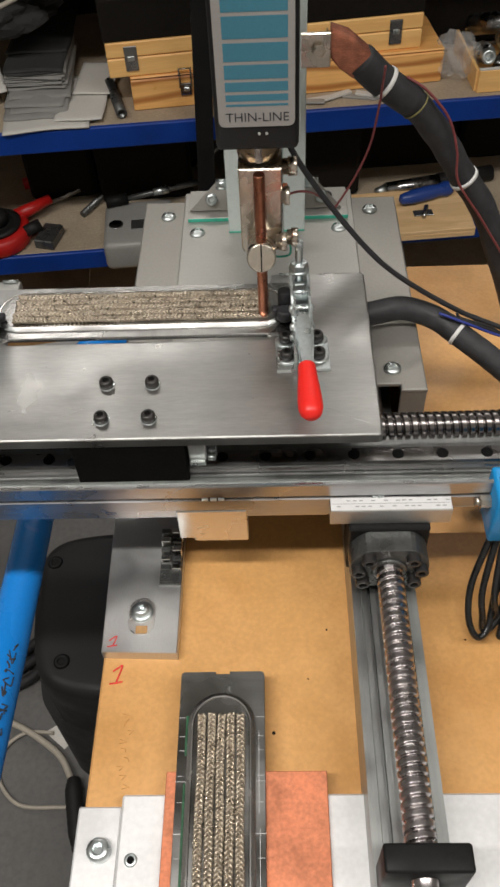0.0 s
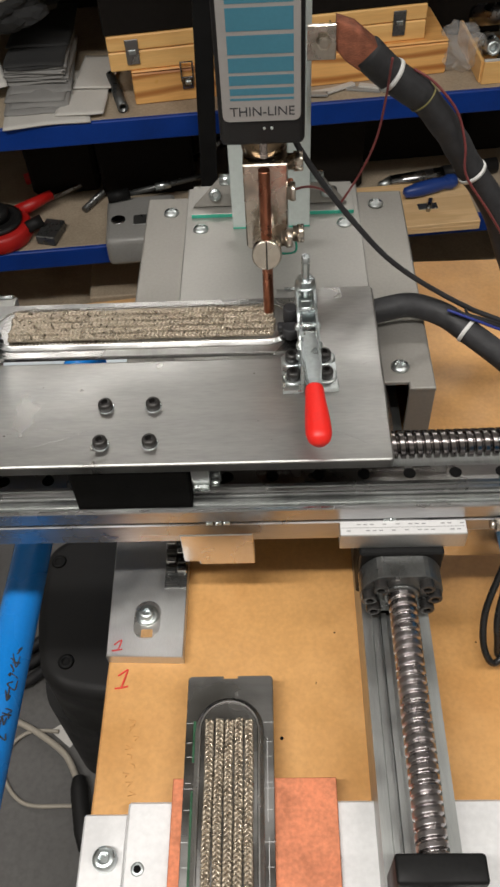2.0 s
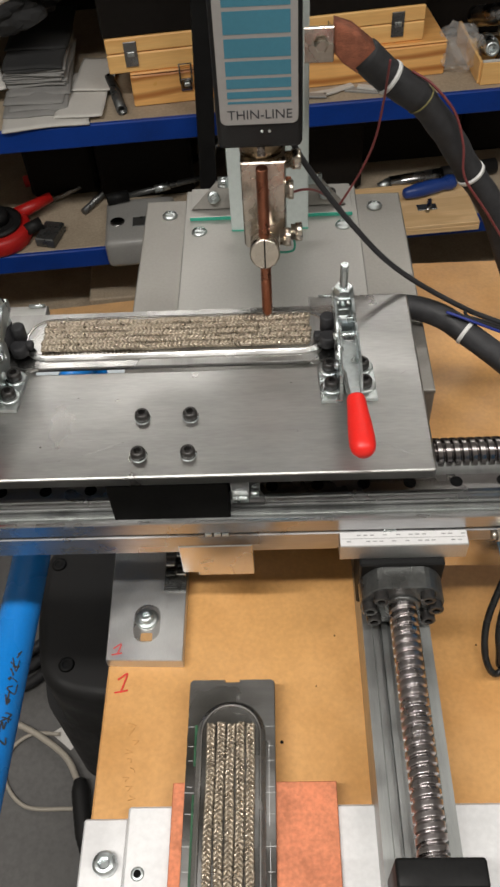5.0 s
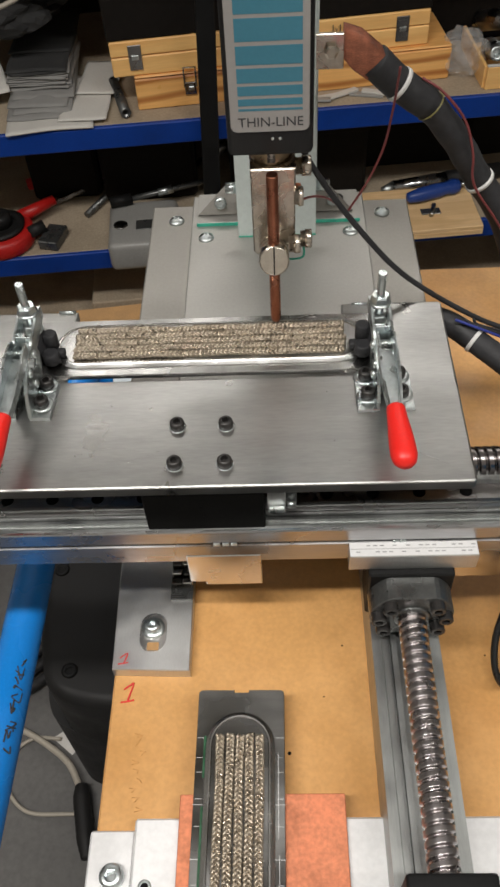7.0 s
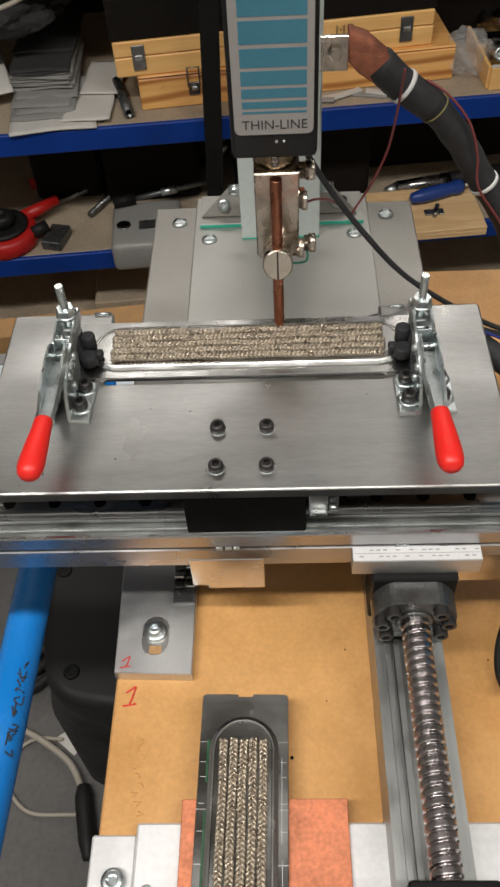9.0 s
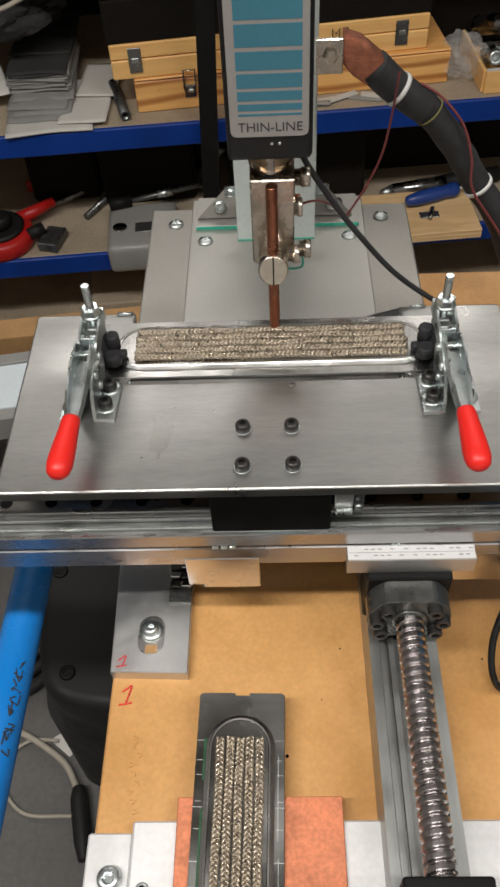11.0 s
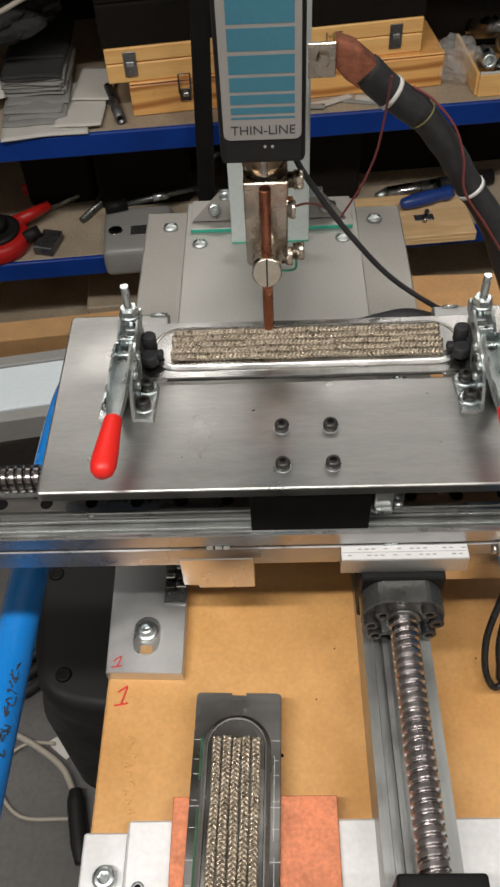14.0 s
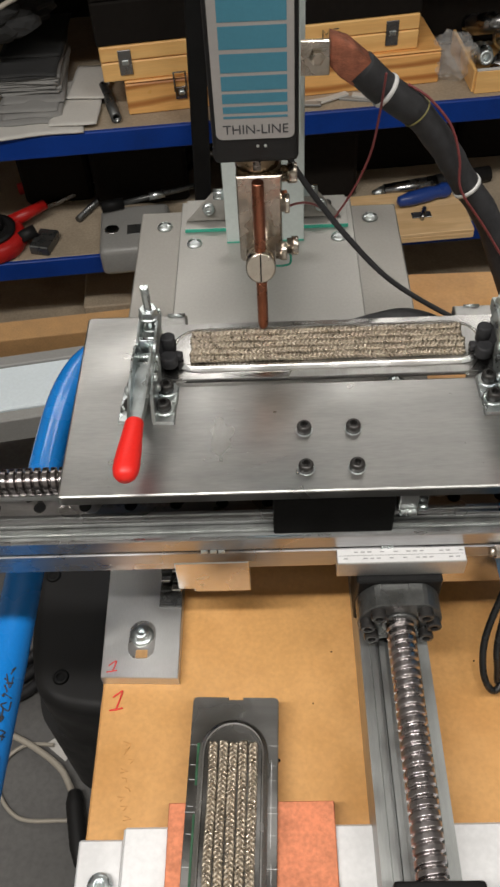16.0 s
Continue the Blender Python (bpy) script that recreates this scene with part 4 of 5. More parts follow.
def weld_head():
    b = thing("spot_welder", (-0.0715, 0.24, 0.30), "black welding head with a silver and blue striped panel", "welding head")
    body = Solid().box(-0.0945, -0.0490, 0.1800, 0.3160, 0.2380, 0.56, 0.003, segments=2)
    part("body", body, BLACK_PLASTIC, b, "black cast housing")
    part("side_trim", Solid().box(-0.0488, -0.0478, 0.1900, 0.3150, 0.2420, 0.56, 0.0003), WHITE_PAINT, b)
    turn = Matrix(((1, 0, 0, 0), (0, 0, -1, 0.1798), (0, 1, 0, 0), (0, 0, 0, 1)))
    p = part("front_panel", Solid().prism(rounded(-0.0920, -0.0512, 0.2530, 0.548, 0.0035), 0.0, 0.0008, 0.0002, turn), PANEL_SILVER, b, "silver printed panel")
    edges = [0.2645, 0.2663, 0.2673, 0.2715, 0.2726, 0.2782, 0.2792, 0.2872, 0.2883, 0.2982, 0.2997, 0.3112, 0.3125, 0.327, 0.3285, 0.346, 0.3475, 0.37, 0.372, 0.40, 0.402, 0.44]
    for z0, z1 in zip(edges[::2], edges[1::2]):
        part("blue_bar", Solid().box(-0.0875, -0.0548, 0.17885, 0.17895, z0 + 0.0003, z1 - 0.0003), PANEL_BLUE, p, "blue printed bar")
    tx = bpy.data.curves.new("panel_text", "FONT")
    tx.body, tx.size, tx.align_x, tx.extrude = "THIN-LINE", 0.0072, "CENTER", 0.00005
    tx.space_character = 1.0
    tmp = new("panel_text", tx)
    me = bpy.data.meshes.new_from_object(tmp.evaluated_get(bpy.context.evaluated_depsgraph_get()))
    bpy.data.objects.remove(tmp)
    me.materials.clear()
    me.materials.append(INK)
    place("panel_text", me, p, (-0.0712, 0.17885, 0.2562), (90, 0, 0), "thin dark lettering")
    for x in (-0.0705, -0.0665):
        part("lock_pin", Solid().turn([(0.0009, 0.1802), (0.0007, 0.1794)], (x, 0, 0.2485), "y", 10), ZINC, b)
    part("lug_plate", Solid().box(-0.0476, -0.0255, 0.2900, 0.2930, 0.2290, 0.2510, 0.0006), NICKEL, b, "nickel-plated cable lug plate")
    part("lug_bolt", Solid().turn([(0.0046, 0.2898), (0.0046, 0.2868), (0.0030, 0.2860)], (-0.0335, 0, 0.2410), "y", 6, smooth=False), NICKEL, b)
    part("collar", Solid().turn([(0.0118, 0.2262), (0.0126, 0.2270), (0.0126, 0.2379)], (-0.0715, 0.1990, 0), seg=32), surface("stained_brass", (0.30, 0.22, 0.14), 0.35, 1.0, 0.2, 300, 60, 0.1, second=(0.12, 0.08, 0.05), mix=0.7), b, "brown-stained brass collar")
    part("lower_neck", Solid().box(-0.0850, -0.0580, 0.2150, 0.3150, 0.2150, 0.2378, 0.002), NICKEL, b)
    return b


weld_head()


def electrode():
    """The sliding holder with its copper rod."""
    b = thing("electrode_holder", (-0.0714, 0.1850, 0.16), "nickel-plated electrode holder gripping a copper rod", "electrode holder")
    part("slide_rod", Solid().rod((-0.0715, 0.196, 0.2250), (-0.0715, 0.196, 0.2600), 0.0055, 20), STEEL, b)
    blk = Solid().prism([(-0.0818, 0.1655), (-0.0640, 0.1640), (-0.0590, 0.1720), (-0.0583, 0.2230), (-0.0835, 0.2230), (-0.0835, 0.1680)], 0.0, 0.022, 0.0008, Matrix(((1, 0, 0, 0), (0, 0, -1, 0.2100), (0, 1, 0, 0), (0, 0, 0, 1))))
    part("block", blk, NICKEL, b, "nickel-plated block")
    tilt = Matrix.Translation((-0.0714, 0.1785, 0.1720)) @ pose(0, 0, 0, -24)
    j = part("clamp_jaw", Solid().turn([(0.0079, -0.0130), (0.0087, -0.0122), (0.0087, 0.0250)], (0, 0, 0), "y", 32, tilt), NICKEL, b, "round split clamp jaw")
    part("split", Solid().box(-0.0004, 0.0004, -0.0133, -0.0129, -0.0082, 0.0082, 0, tilt), HOLE_AND_SPECK, j)
    for x in (-0.0755, -0.0672):
        part("guide_pin", Solid().rod((x, 0.1985, 0.2232), (x, 0.1985, 0.2600), 0.0032, 16), NICKEL, b)
    part("electrode", Solid().turn([(0.0018, 0.1232), (0.0028, 0.1240), (0.0033, 0.1268), (0.0033, 0.2266), (0.0031, 0.2272)], (-0.0714, 0.1764, 0), seg=22), COPPER_ROD, b, "tarnished copper electrode rod")
    for x, y, z, l in ((-0.0625, 0.1830, 0.1765, 0.0066), (-0.0558, 0.1850, 0.1785, 0.0066), (-0.0585, 0.196, 0.2195, 0.009), (-0.0590, 0.190, 0.2040, 0.005)):
        s = Solid().turn([(0.0046, 0), (0.0046, l * 0.4), (0.0055, l * 0.4), (0.0055, l - 0.0005), (0.0050, l), (0.0028, l), (0.0026, l - 0.003)], (x, y, z), "x", 18)
        part("clamp_screw", s, NICKEL, b)
    part("plastic_guard", Solid().sweep(curve([(-0.0655, 0.190, 0.1610), (-0.0600, 0.190, 0.1600), (-0.0545, 0.190, 0.1612), (-0.0535, 0.190, 0.1655), (-0.0540, 0.190, 0.1690)], 6), 0.0007, 8), ACRYLIC_EDGE, b, "green edge of a clear plastic guard")
    part("copper_strap", Solid().turn([(0.0046, 0.0), (0.0052, 0.0008), (0.0052, 0.0030), (0.0040, 0.0036)], (-0.0584, 0.2020, 0.1985), "x", 18), COPPER, b, "copper strap end")
    return b


holder = electrode()
holder.location.y -= 0.0044
holder.location.z += 0.0015


# ---------------------------------------------------------------- cables at the head
def cable(name, pts, r, material, label, base=None, seg=12, category="cable", radii=None):
    line = curve(pts, 8)
    return single(name, Solid().sweep(line, r, seg, radii), material, base or tuple(pts[0]), label, category)


def weld_cable():
    pts = [(-0.0060, 0.298, 0.2300), (0.0075, 0.300, 0.2160), (0.0220, 0.300, 0.2050), (0.0355, 0.300, 0.1945), (0.0550, 0.300, 0.1700), (0.0730, 0.300, 0.1420), (0.0960, 0.298, 0.1080), (0.1250, 0.285, 0.0400), (0.150, 0.27, -0.03), (0.165, 0.26, -0.12)]
    b = thing("welding_cable", pts[0], "thick black welding cable with copper braid end and cable ties", "cable")
    line = curve(pts, 10)
    n = len(line)
    rad = [0.0107 if i < 28 else 0.0097 + 0.00025 * math.sin(i * 0.9) for i in range(n)]
    part("sleeve", Solid().sweep(line, 0.011, 18, rad), SLEEVE, b, "dark heat-shrink sleeve")
    s = Solid().prism([(-0.0100, 0.2195), (0.0008, 0.2350), (-0.0140, 0.2475), (-0.0254, 0.2515), (-0.0254, 0.2335), (-0.0195, 0.2265)], 0.0, 0.013, 0.0022,
                      Matrix(((1, 0, 0, 0), (0, 0, -1, 0.3045), (0, 1, 0, 0), (0, 0, 0, 1))), 3, True)
    part("braid_end", s, COPPER_BRAID, b, "bare frayed copper braid")
    for k, mat in ((13, NYLON), (51, NYLON)):
        p, d = line[k], (line[k + 1] - line[k]).normalized()
        m = Matrix.Translation(p) @ d.to_track_quat("Z", "Y").to_matrix().to_4x4()
        r = rad[k] + 0.0004
        part("cable_tie", Solid().turn([(r - 0.0003, -0.0015), (r + 0.0004, -0.0014), (r + 0.0004, 0.0014), (r - 0.0003, 0.0015)], seg=24, m=m).box(r, r + 0.004, -0.0025, 0.0025, -0.002, 0.002, 0.0006, m), mat, b, "white nylon cable tie")
    p, d = line[29], (line[30] - line[29]).normalized()
    m = Matrix.Translation(p) @ d.to_track_quat("Z", "Y").to_matrix().to_4x4()
    part("sleeve_seam", Solid().turn([(0.0104, -0.0005), (0.01085, 0.0), (0.0104, 0.0005)], seg=24, m=m), surface("yellow_glue", (0.22, 0.19, 0.07), 0.5), b)
    return b


weld_cable()
cable("sensor_wire", [(-0.0550, 0.203, 0.1945), (-0.0482, 0.215, 0.1883), (-0.0411, 0.230, 0.1778), (-0.0345, 0.246, 0.1645), (-0.0276, 0.262, 0.1485), (-0.0205, 0.283, 0.1280), (-0.0150, 0.287, 0.1325), (-0.0041, 0.290, 0.1513), (0.0043, 0.292, 0.1737), (0.0077, 0.290, 0.2011), (0.0085, 0.286, 0.2200), (0.0090, 0.284, 0.2320)], 0.0008, WIRE_RED, "thin dark red sensor wire", seg=8)
cable("sensor_wire", [(0.0260, 0.300, 0.2160), (0.0400, 0.296, 0.2080), (0.0560, 0.292, 0.1900), (0.0640, 0.288, 0.1680), (0.0680, 0.286, 0.1450), (0.0880, 0.284, 0.1160), (0.1150, 0.280, 0.0760)], 0.0009, WIRE_RED, "thin dark red sensor wire along the cable", seg=8)
cable("black_lead", [(-0.0545, 0.205, 0.2280), (-0.0493, 0.204, 0.2177), (-0.0357, 0.204, 0.1953), (-0.0180, 0.204, 0.1700), (0.0045, 0.204, 0.1420), (0.0290, 0.203, 0.1210), (0.0616, 0.203, 0.0985), (0.0825, 0.202, 0.0880), (0.1500, 0.195, 0.0600)], 0.0018, RUBBER, "black electrode lead running down to the bench")


def low_cable():
    pts = [(-0.045, 0.185, 0.0935), (-0.015, 0.200, 0.0935), (0.0055, 0.207, 0.0940), (0.0260, 0.2105, 0.0945), (0.0470, 0.2040, 0.0910), (0.0625, 0.1925, 0.0860), (0.0880, 0.1720, 0.0760), (0.1200, 0.1500, 0.0560), (0.1600, 0.1250, 0.0200)]
    b = thing("welding_cable", pts[0], "thick black lower welding cable with a white tie", "cable")
    line = curve(pts, 8)
    part("sleeve", Solid().sweep(line, 0.0085, 16), SLEEVE, b)
    p, d = line[40], (line[41] - line[40]).normalized()
    m = Matrix.Translation(p) @ d.to_track_quat("Z", "Y").to_matrix().to_4x4()
    part("cable_tie", Solid().turn([(0.0084, -0.0014), (0.0091, -0.0013), (0.0091, 0.0013), (0.0084, 0.0014)], seg=20, m=m).box(0.0085, 0.0150, -0.003, 0.003, -0.0025, 0.0025, 0.0006, m), NYLON, b, "white nylon cable tie")
    return b


low_cable()
for k, off in enumerate((0.0, 0.006, 0.012)):
    cable("thin_wire", [(0.0480 + off, 0.196, 0.102), (0.0640, 0.1915 + off * 0.3, 0.0975), (0.0850, 0.190 + off * 0.5, 0.088), (0.1150, 0.185 + off, 0.078 - off), (0.1600, 0.172 + off, 0.050)], 0.0010, WIRE_BLUE if k == 0 else RUBBER, "thin wire beside the lower welding cable", seg=8)


def sensor_module():
    b = thing("blue_sensor_box", (0.075, 0.06, 0.08), "blue plastic sensor box with black cables on the beam", "sensor box")
    part("case", Solid().box(0.0570, 0.0900, 0.0105, 0.0360, 0.0715, 0.1120, 0.002, segments=2), BLUE_PLASTIC, b, "blue plastic case")
    part("plug", Solid().rod((0.0510, 0.0225, 0.0960), (0.0569, 0.0225, 0.0960), 0.0042, 6, smooth=False).rod((0.0480, 0.0225, 0.0960), (0.0510, 0.0225, 0.0960), 0.0028, 12), NICKEL, b, "metal connector")
    part("label", Solid().box(0.0600, 0.0800, 0.0150, 0.0270, 0.1122, 0.1126), BLACK_ANOD, b, "black label with pale bars")
    part("label_bar", Solid().box(0.0612, 0.0780, 0.0185, 0.0197, 0.1127, 0.1129).box(0.0612, 0.0750, 0.0225, 0.0237, 0.1127, 0.1129), WHITE, b)
    for k in range(5):
        x = 0.0640 + 0.0045 * k
        s = Solid().sweep(curve([(x, 0.022, 0.0715), (x - 0.003, 0.017, 0.062), (x - 0.0125 + 0.002 * k, 0.000 - 0.003 * k, 0.040), (x - 0.0135 + 0.004 * k, -0.014 + 0.002 * k, 0.024), (x - 0.008, -0.021 + 0.005 * (k % 3), 0.014), (x - 0.001, -0.016 + 0.003 * k, 0.016), (x + 0.004 + 0.003 * k, 0.000, 0.030), (x + 0.014, 0.016, 0.046), (x + 0.03, 0.030, 0.058)], 7), 0.0021, 10)
        part("looped_cable", s, GLOSSY_CABLE, b, "looped black cable")
    return b


module = sensor_module()


# ---------------------------------------------------------------- beside the bench
def blue_tube():
    pts = [(-0.267, -0.22, -0.065), (-0.265, -0.08, -0.065), (-0.263, 0.03, -0.065), (-0.262, 0.13, -0.065), (-0.261, 0.24, -0.065), (-0.255, 0.305, -0.065), (-0.238, 0.345, -0.065), (-0.200, 0.365, -0.065), (-0.12, 0.37, -0.065)]
    b = thing("tube_frame", (-0.255, 0.1, -0.065), "light blue lacquered tube frame with black scrawl", "tube frame")
    part("tube", Solid().sweep(curve(pts, 8), 0.0145, 20), BLUE_TUBE, b)
    random.seed(21)
    for k in range(12):
        y = 0.030 - 0.0055 * k + random.uniform(-0.002, 0.002)
        pts = [(-0.2535 + random.uniform(-0.004, 0.0025), y + random.uniform(-0.005, 0.005)) for q in range(4)]
        part("scrawl_stroke", Solid().sweep(curve([(x, v, -0.065 + math.sqrt(0.0145 ** 2 - (x + 0.2635) ** 2) + 0.0001) for x, v in pts], 4), 0.00055, 5), INK, b, "illegible black marker scrawl")
    for y in (-0.20, 0.33):
        part("post", Solid().rod((-0.245, y, FLOOR), (-0.245, y, -0.075), 0.0150, 16), BLUE_TUBE, b)
    return b


blue_tube()


def black_seat():
    b = thing("black_plastic_seat", (-0.24, 0.24, -0.42), "black moulded plastic seat under the bench edge", "seat")
    out = [(-0.349, 0.25), (-0.341, 0.185), (-0.325, 0.140), (-0.285, 0.120), (-0.20, 0.112), (-0.08, 0.10), (-0.06, 0.20), (-0.07, 0.30), (-0.20, 0.325), (-0.30, 0.322), (-0.342, 0.300)]
    line = [(p.x, p.y) for p in curve([(x, y, 0) for x, y in out] + [(out[0][0], out[0][1], 0)], 5)][:-1]
    part("shell", Solid().prism(line, -0.46, -0.35, 0.014, segments=4, smooth=True), BLACK_PLASTIC, b)
    low = [(x * 0.93 - 0.040, (y - 0.24) * 0.88 + 0.235) for x, y in line]
    part("lower_shell", Solid().prism(low, -0.66, -0.461, 0.0), BLACK_PLASTIC, b)
    for x, y in ((-0.3296, 0.281), (-0.303, 0.156)):
        part("recessed_bolt", Solid().turn([(0.009, -0.3498), (0.007, -0.3478), (0.004, -0.3478), (0.004, -0.3495)], (x, y, 0), seg=16), BLACK_ANOD, b)
    part("stem", Solid().rod((-0.20, 0.24, FLOOR), (-0.20, 0.24, -0.661), 0.025, 18), BLACK_ANOD, b)
    return b


black_seat()
cable("floor_cable", [(-0.56, 0.290, FLOOR + 0.01), (-0.502, 0.268, FLOOR + 0.012), (-0.457, 0.245, FLOOR + 0.014), (-0.410, 0.210, FLOOR + 0.02), (-0.386, 0.172, FLOOR + 0.02)], 0.0050, CABLE_WHITE, "cream mains cable looped on the floor")
cable("floor_cable", [(-0.43, 0.252, FLOOR + 0.006), (-0.475, 0.252, FLOOR + 0.006), (-0.505, 0.225, FLOOR + 0.006), (-0.503, 0.180, FLOOR + 0.006), (-0.466, 0.143, FLOOR + 0.006), (-0.405, 0.139, FLOOR + 0.006), (-0.375, 0.140, FLOOR + 0.006)], 0.0030, CABLE_WHITE, "cream cable looped on the floor")
cable("black_plug", [(-0.385, 0.178, FLOOR + 0.018), (-0.380, 0.150, FLOOR + 0.018), (-0.371, 0.110, FLOOR + 0.016), (-0.364, 0.075, FLOOR + 0.014)], 0.012, BLACK_PLASTIC, "black plastic cable plug on the floor", category="plug", radii=[0.009 + 0.004 * min(1, i / 5) + 0.0008 * (i % 2) - 0.005 * max(0, (i - 18) / 6) for i in range(25)])
for k in range(3):
    cable("floor_cable", [(-0.60, 0.30 + 0.02 * k, FLOOR + 0.01), (-0.50, 0.33 + 0.03 * k, FLOOR + 0.012), (-0.44, 0.37 + 0.04 * k, FLOOR + 0.012), (-0.30, 0.40 + 0.06 * k, FLOOR + 0.012)], 0.009, RUBBER, "black cable on the floor beside the bench")
single("paper_scrap", Solid().prism([(-0.445, 0.255), (-0.41, 0.228), (-0.395, 0.245), (-0.425, 0.268)], FLOOR + 0.0005, FLOOR + 0.0015), PAPER, (-0.42, 0.25, FLOOR), "small white paper scrap on the floor", "paper")


def long_profile():
    b = thing("aluminium_beam", (-0.5, 0.62, -0.40), "long pale aluminium profile lying behind the bench", "aluminium profile")
    m = Matrix.Translation((-0.55, 0.622, -0.40)) @ pose(0, 0, 0, 0, 0, 9)
    part("face", Solid().box(-0.6, 0.5, -0.044, 0.044, -0.04, 0.0, 0.003, m), surface("bluish_white_film", (0.74, 0.82, 0.86), 0.45, 0.0, 0.05, 200, 8, 0.05), b, "pale anodised face")
    part("edge_strip", Solid().box(-0.6, 0.5, 0.0445, 0.066, -0.045, 0.002, 0.002, m), GREY_PLASTIC, b, "grey edge strip")
    part("edge_strip", Solid().box(-0.6, 0.5, -0.064, -0.0445, -0.05, -0.004, 0.002, m), GREY_PLASTIC, b, "grey edge strip")
    part("support", Solid().box(-0.5, -0.45, -0.05, 0.05, FLOOR + 0.402, -0.046, 0.002, m), BLACK_ANOD, b)
    part("support", Solid().box(0.30, 0.35, -0.05, 0.05, FLOOR + 0.402, -0.046, 0.002, m), BLACK_ANOD, b)
    return b


long_profile()
plank = Matrix.Translation((-0.50, 0.760, -0.43)) @ pose(0, 0, 0, 0, 0, 6.5)
board = thing("timber_plank", (-0.5, 0.76, FLOOR), "brown timber plank on black trestle posts behind the aluminium profile", "timber")
part("plank", Solid().box(-0.6, 0.45, -0.024, 0.020, -0.055, 0.03, 0.002, plank), MDF_EDGE, board)
for x in (-0.52, 0.36):
    part("post", Solid().box(x - 0.02, x + 0.02, -0.020, 0.016, FLOOR + 0.43, -0.0555, 0.002, plank), BLACK_ANOD, board)

# ---------------------------------------------------------------- storage rack behind
RACK = Matrix.Translation((0, 1.153, 0)) @ pose(0, 0, 0, 0, 0, 4.75)
S1, S2, S3 = -0.27, -0.525, -0.74


def on_rack(ob, turn=0.0):
    ob.matrix_basis = RACK @ Matrix.Translation(ob["base"]) @ pose(0, 0, 0, 0, 0, turn)
    return ob


def rack():
    b = thing("storage_rack", (0, 0.2, FLOOR), "blue steel storage rack with chipboard shelves", "storage rack")
    for z, y0 in ((S1, -0.008), (S2, -0.014), (0.06, 0.0)):
        part("shelf_board", Solid().box(-1.3, 1.0, y0 + 0.006, 0.45, z - 0.016, z, 0.001), PLY, b, "dusty chipboard shelf")
        part("front_beam", Solid().box(-1.3, 1.0, y0 - 0.004, y0 + 0.0055, z - 0.040, z + 0.001, 0.002), BLUE_STEEL, b, "blue painted shelf beam")
    part("shelf_board", Solid().box(-1.3, 1.0, -0.03, 0.45, S3 - 0.016, S3, 0.001), PLY, b)
    part("upright", Solid().box(-0.0150, 0.0150, -0.055, -0.020, FLOOR, 0.7, 0.002, Matrix.Translation((-0.1890, 0, 0)) @ Matrix(((1, 0, 0.045, 0.0165), (0, 1, 0, 0), (0, 0, 1, 0), (0, 0, 0, 1)))), BLACK_ANOD, b, "black upright bar")
    for x in (-1.3, 1.0):
        part("upright", Solid().box(x - 0.02, x + 0.02, 0.0, 0.04, FLOOR, 0.7, 0.002), BLUE_STEEL, b, "blue upright")
    # Shade behind the shelves is put into the panel's colour.
    part("back_panel", Solid().box(-1.3, 1.0, 0.455, 0.462, FLOOR, 0.7), SHADOW_BOARD, b, "back panel coloured near-black for the shade behind the shelves")
    return on_rack(b)


rack()


def wooden_case(x0, x1, y0, y1, z0, z1, split, label, latches, turn=0.0, wood=PINE, loops=False):
    cx, cy = (x0 + x1) / 2, (y0 + y1) / 2
    b = thing("wooden_case", (cx, cy, z0), label, "wooden case", "wooden cases")
    part("lower_half", Solid().box(x0, x1, y0, y1, z0, split - 0.0008, 0.002), wood, b)
    part("lid", Solid().box(x0, x1, y0, y1, split + 0.0008, z1, 0.002), wood, b, "pine lid")
    for x in latches:
        if loops:
            l = part("latch", Solid().box(x - 0.010, x + 0.010, y0 - 0.004, y0 - 0.0002, split - 0.034, split - 0.012, 0.001), RAIL, b, "metal latch with a wire loop")
            part("wire_loop", Solid().sweep([(x - 0.010, y0 - 0.006, split - 0.018), (x - 0.010, y0 - 0.007, split + 0.016), (x + 0.010, y0 - 0.007, split + 0.016), (x + 0.010, y0 - 0.006, split - 0.018)], 0.0018, 8), RAIL, l)
            part("hook", Solid().box(x - 0.004, x + 0.006, y0 - 0.009, y0 - 0.0042, split - 0.024, split - 0.017, 0.0012), ZINC, l)
            continue
        s = Solid().box(x - 0.011, x + 0.011, y0 - 0.003, y0 - 0.0002, split - 0.022, split + 0.020, 0.0008)
        l = part("latch", s, RAIL, b, "grey metal latch")
        part("latch_tongue", Solid().box(x - 0.006, x + 0.006, y0 - 0.0055, y0 - 0.0032, split - 0.004, split + 0.004, 0.0008), ZINC, l)
    return on_rack(b, turn)


wooden_case(-0.311, 0.243, 0.047, 0.28, S1 + 0.0005, -0.2095, -0.2140, "varnished pine case with wavy grain under another case", (-0.216, 0.100), 2.4, PINE_WAVY, True)
wooden_case(-0.346, 0.200, 0.052, 0.27, -0.2090, -0.1500, -0.176, "varnished pine case with metal latches on top", (-0.305, 0.152), 3.2)
sc = Solid()
for k, (dx, pts) in enumerate(((0.0, ((0, 0), (0, 0.014), (0.005, 0.006), (0.010, 0.014), (0.010, 0))), (0.016, ((0.009, 0.014), (0.002, 0.014), (0.002, 0.008), (0.008, 0.006), (0.006, 0), (0, 0))))):
    sc.sweep([(0.037 + dx + x * 1.2, 0.0535, -0.173 + z * 1.1) for x, z in pts], 0.0010, 5)
on_rack(single("pen_marks", sc, INK, (0.04, 0.0446, -0.17), "two black letters M5 written on the upper case", "writing"))


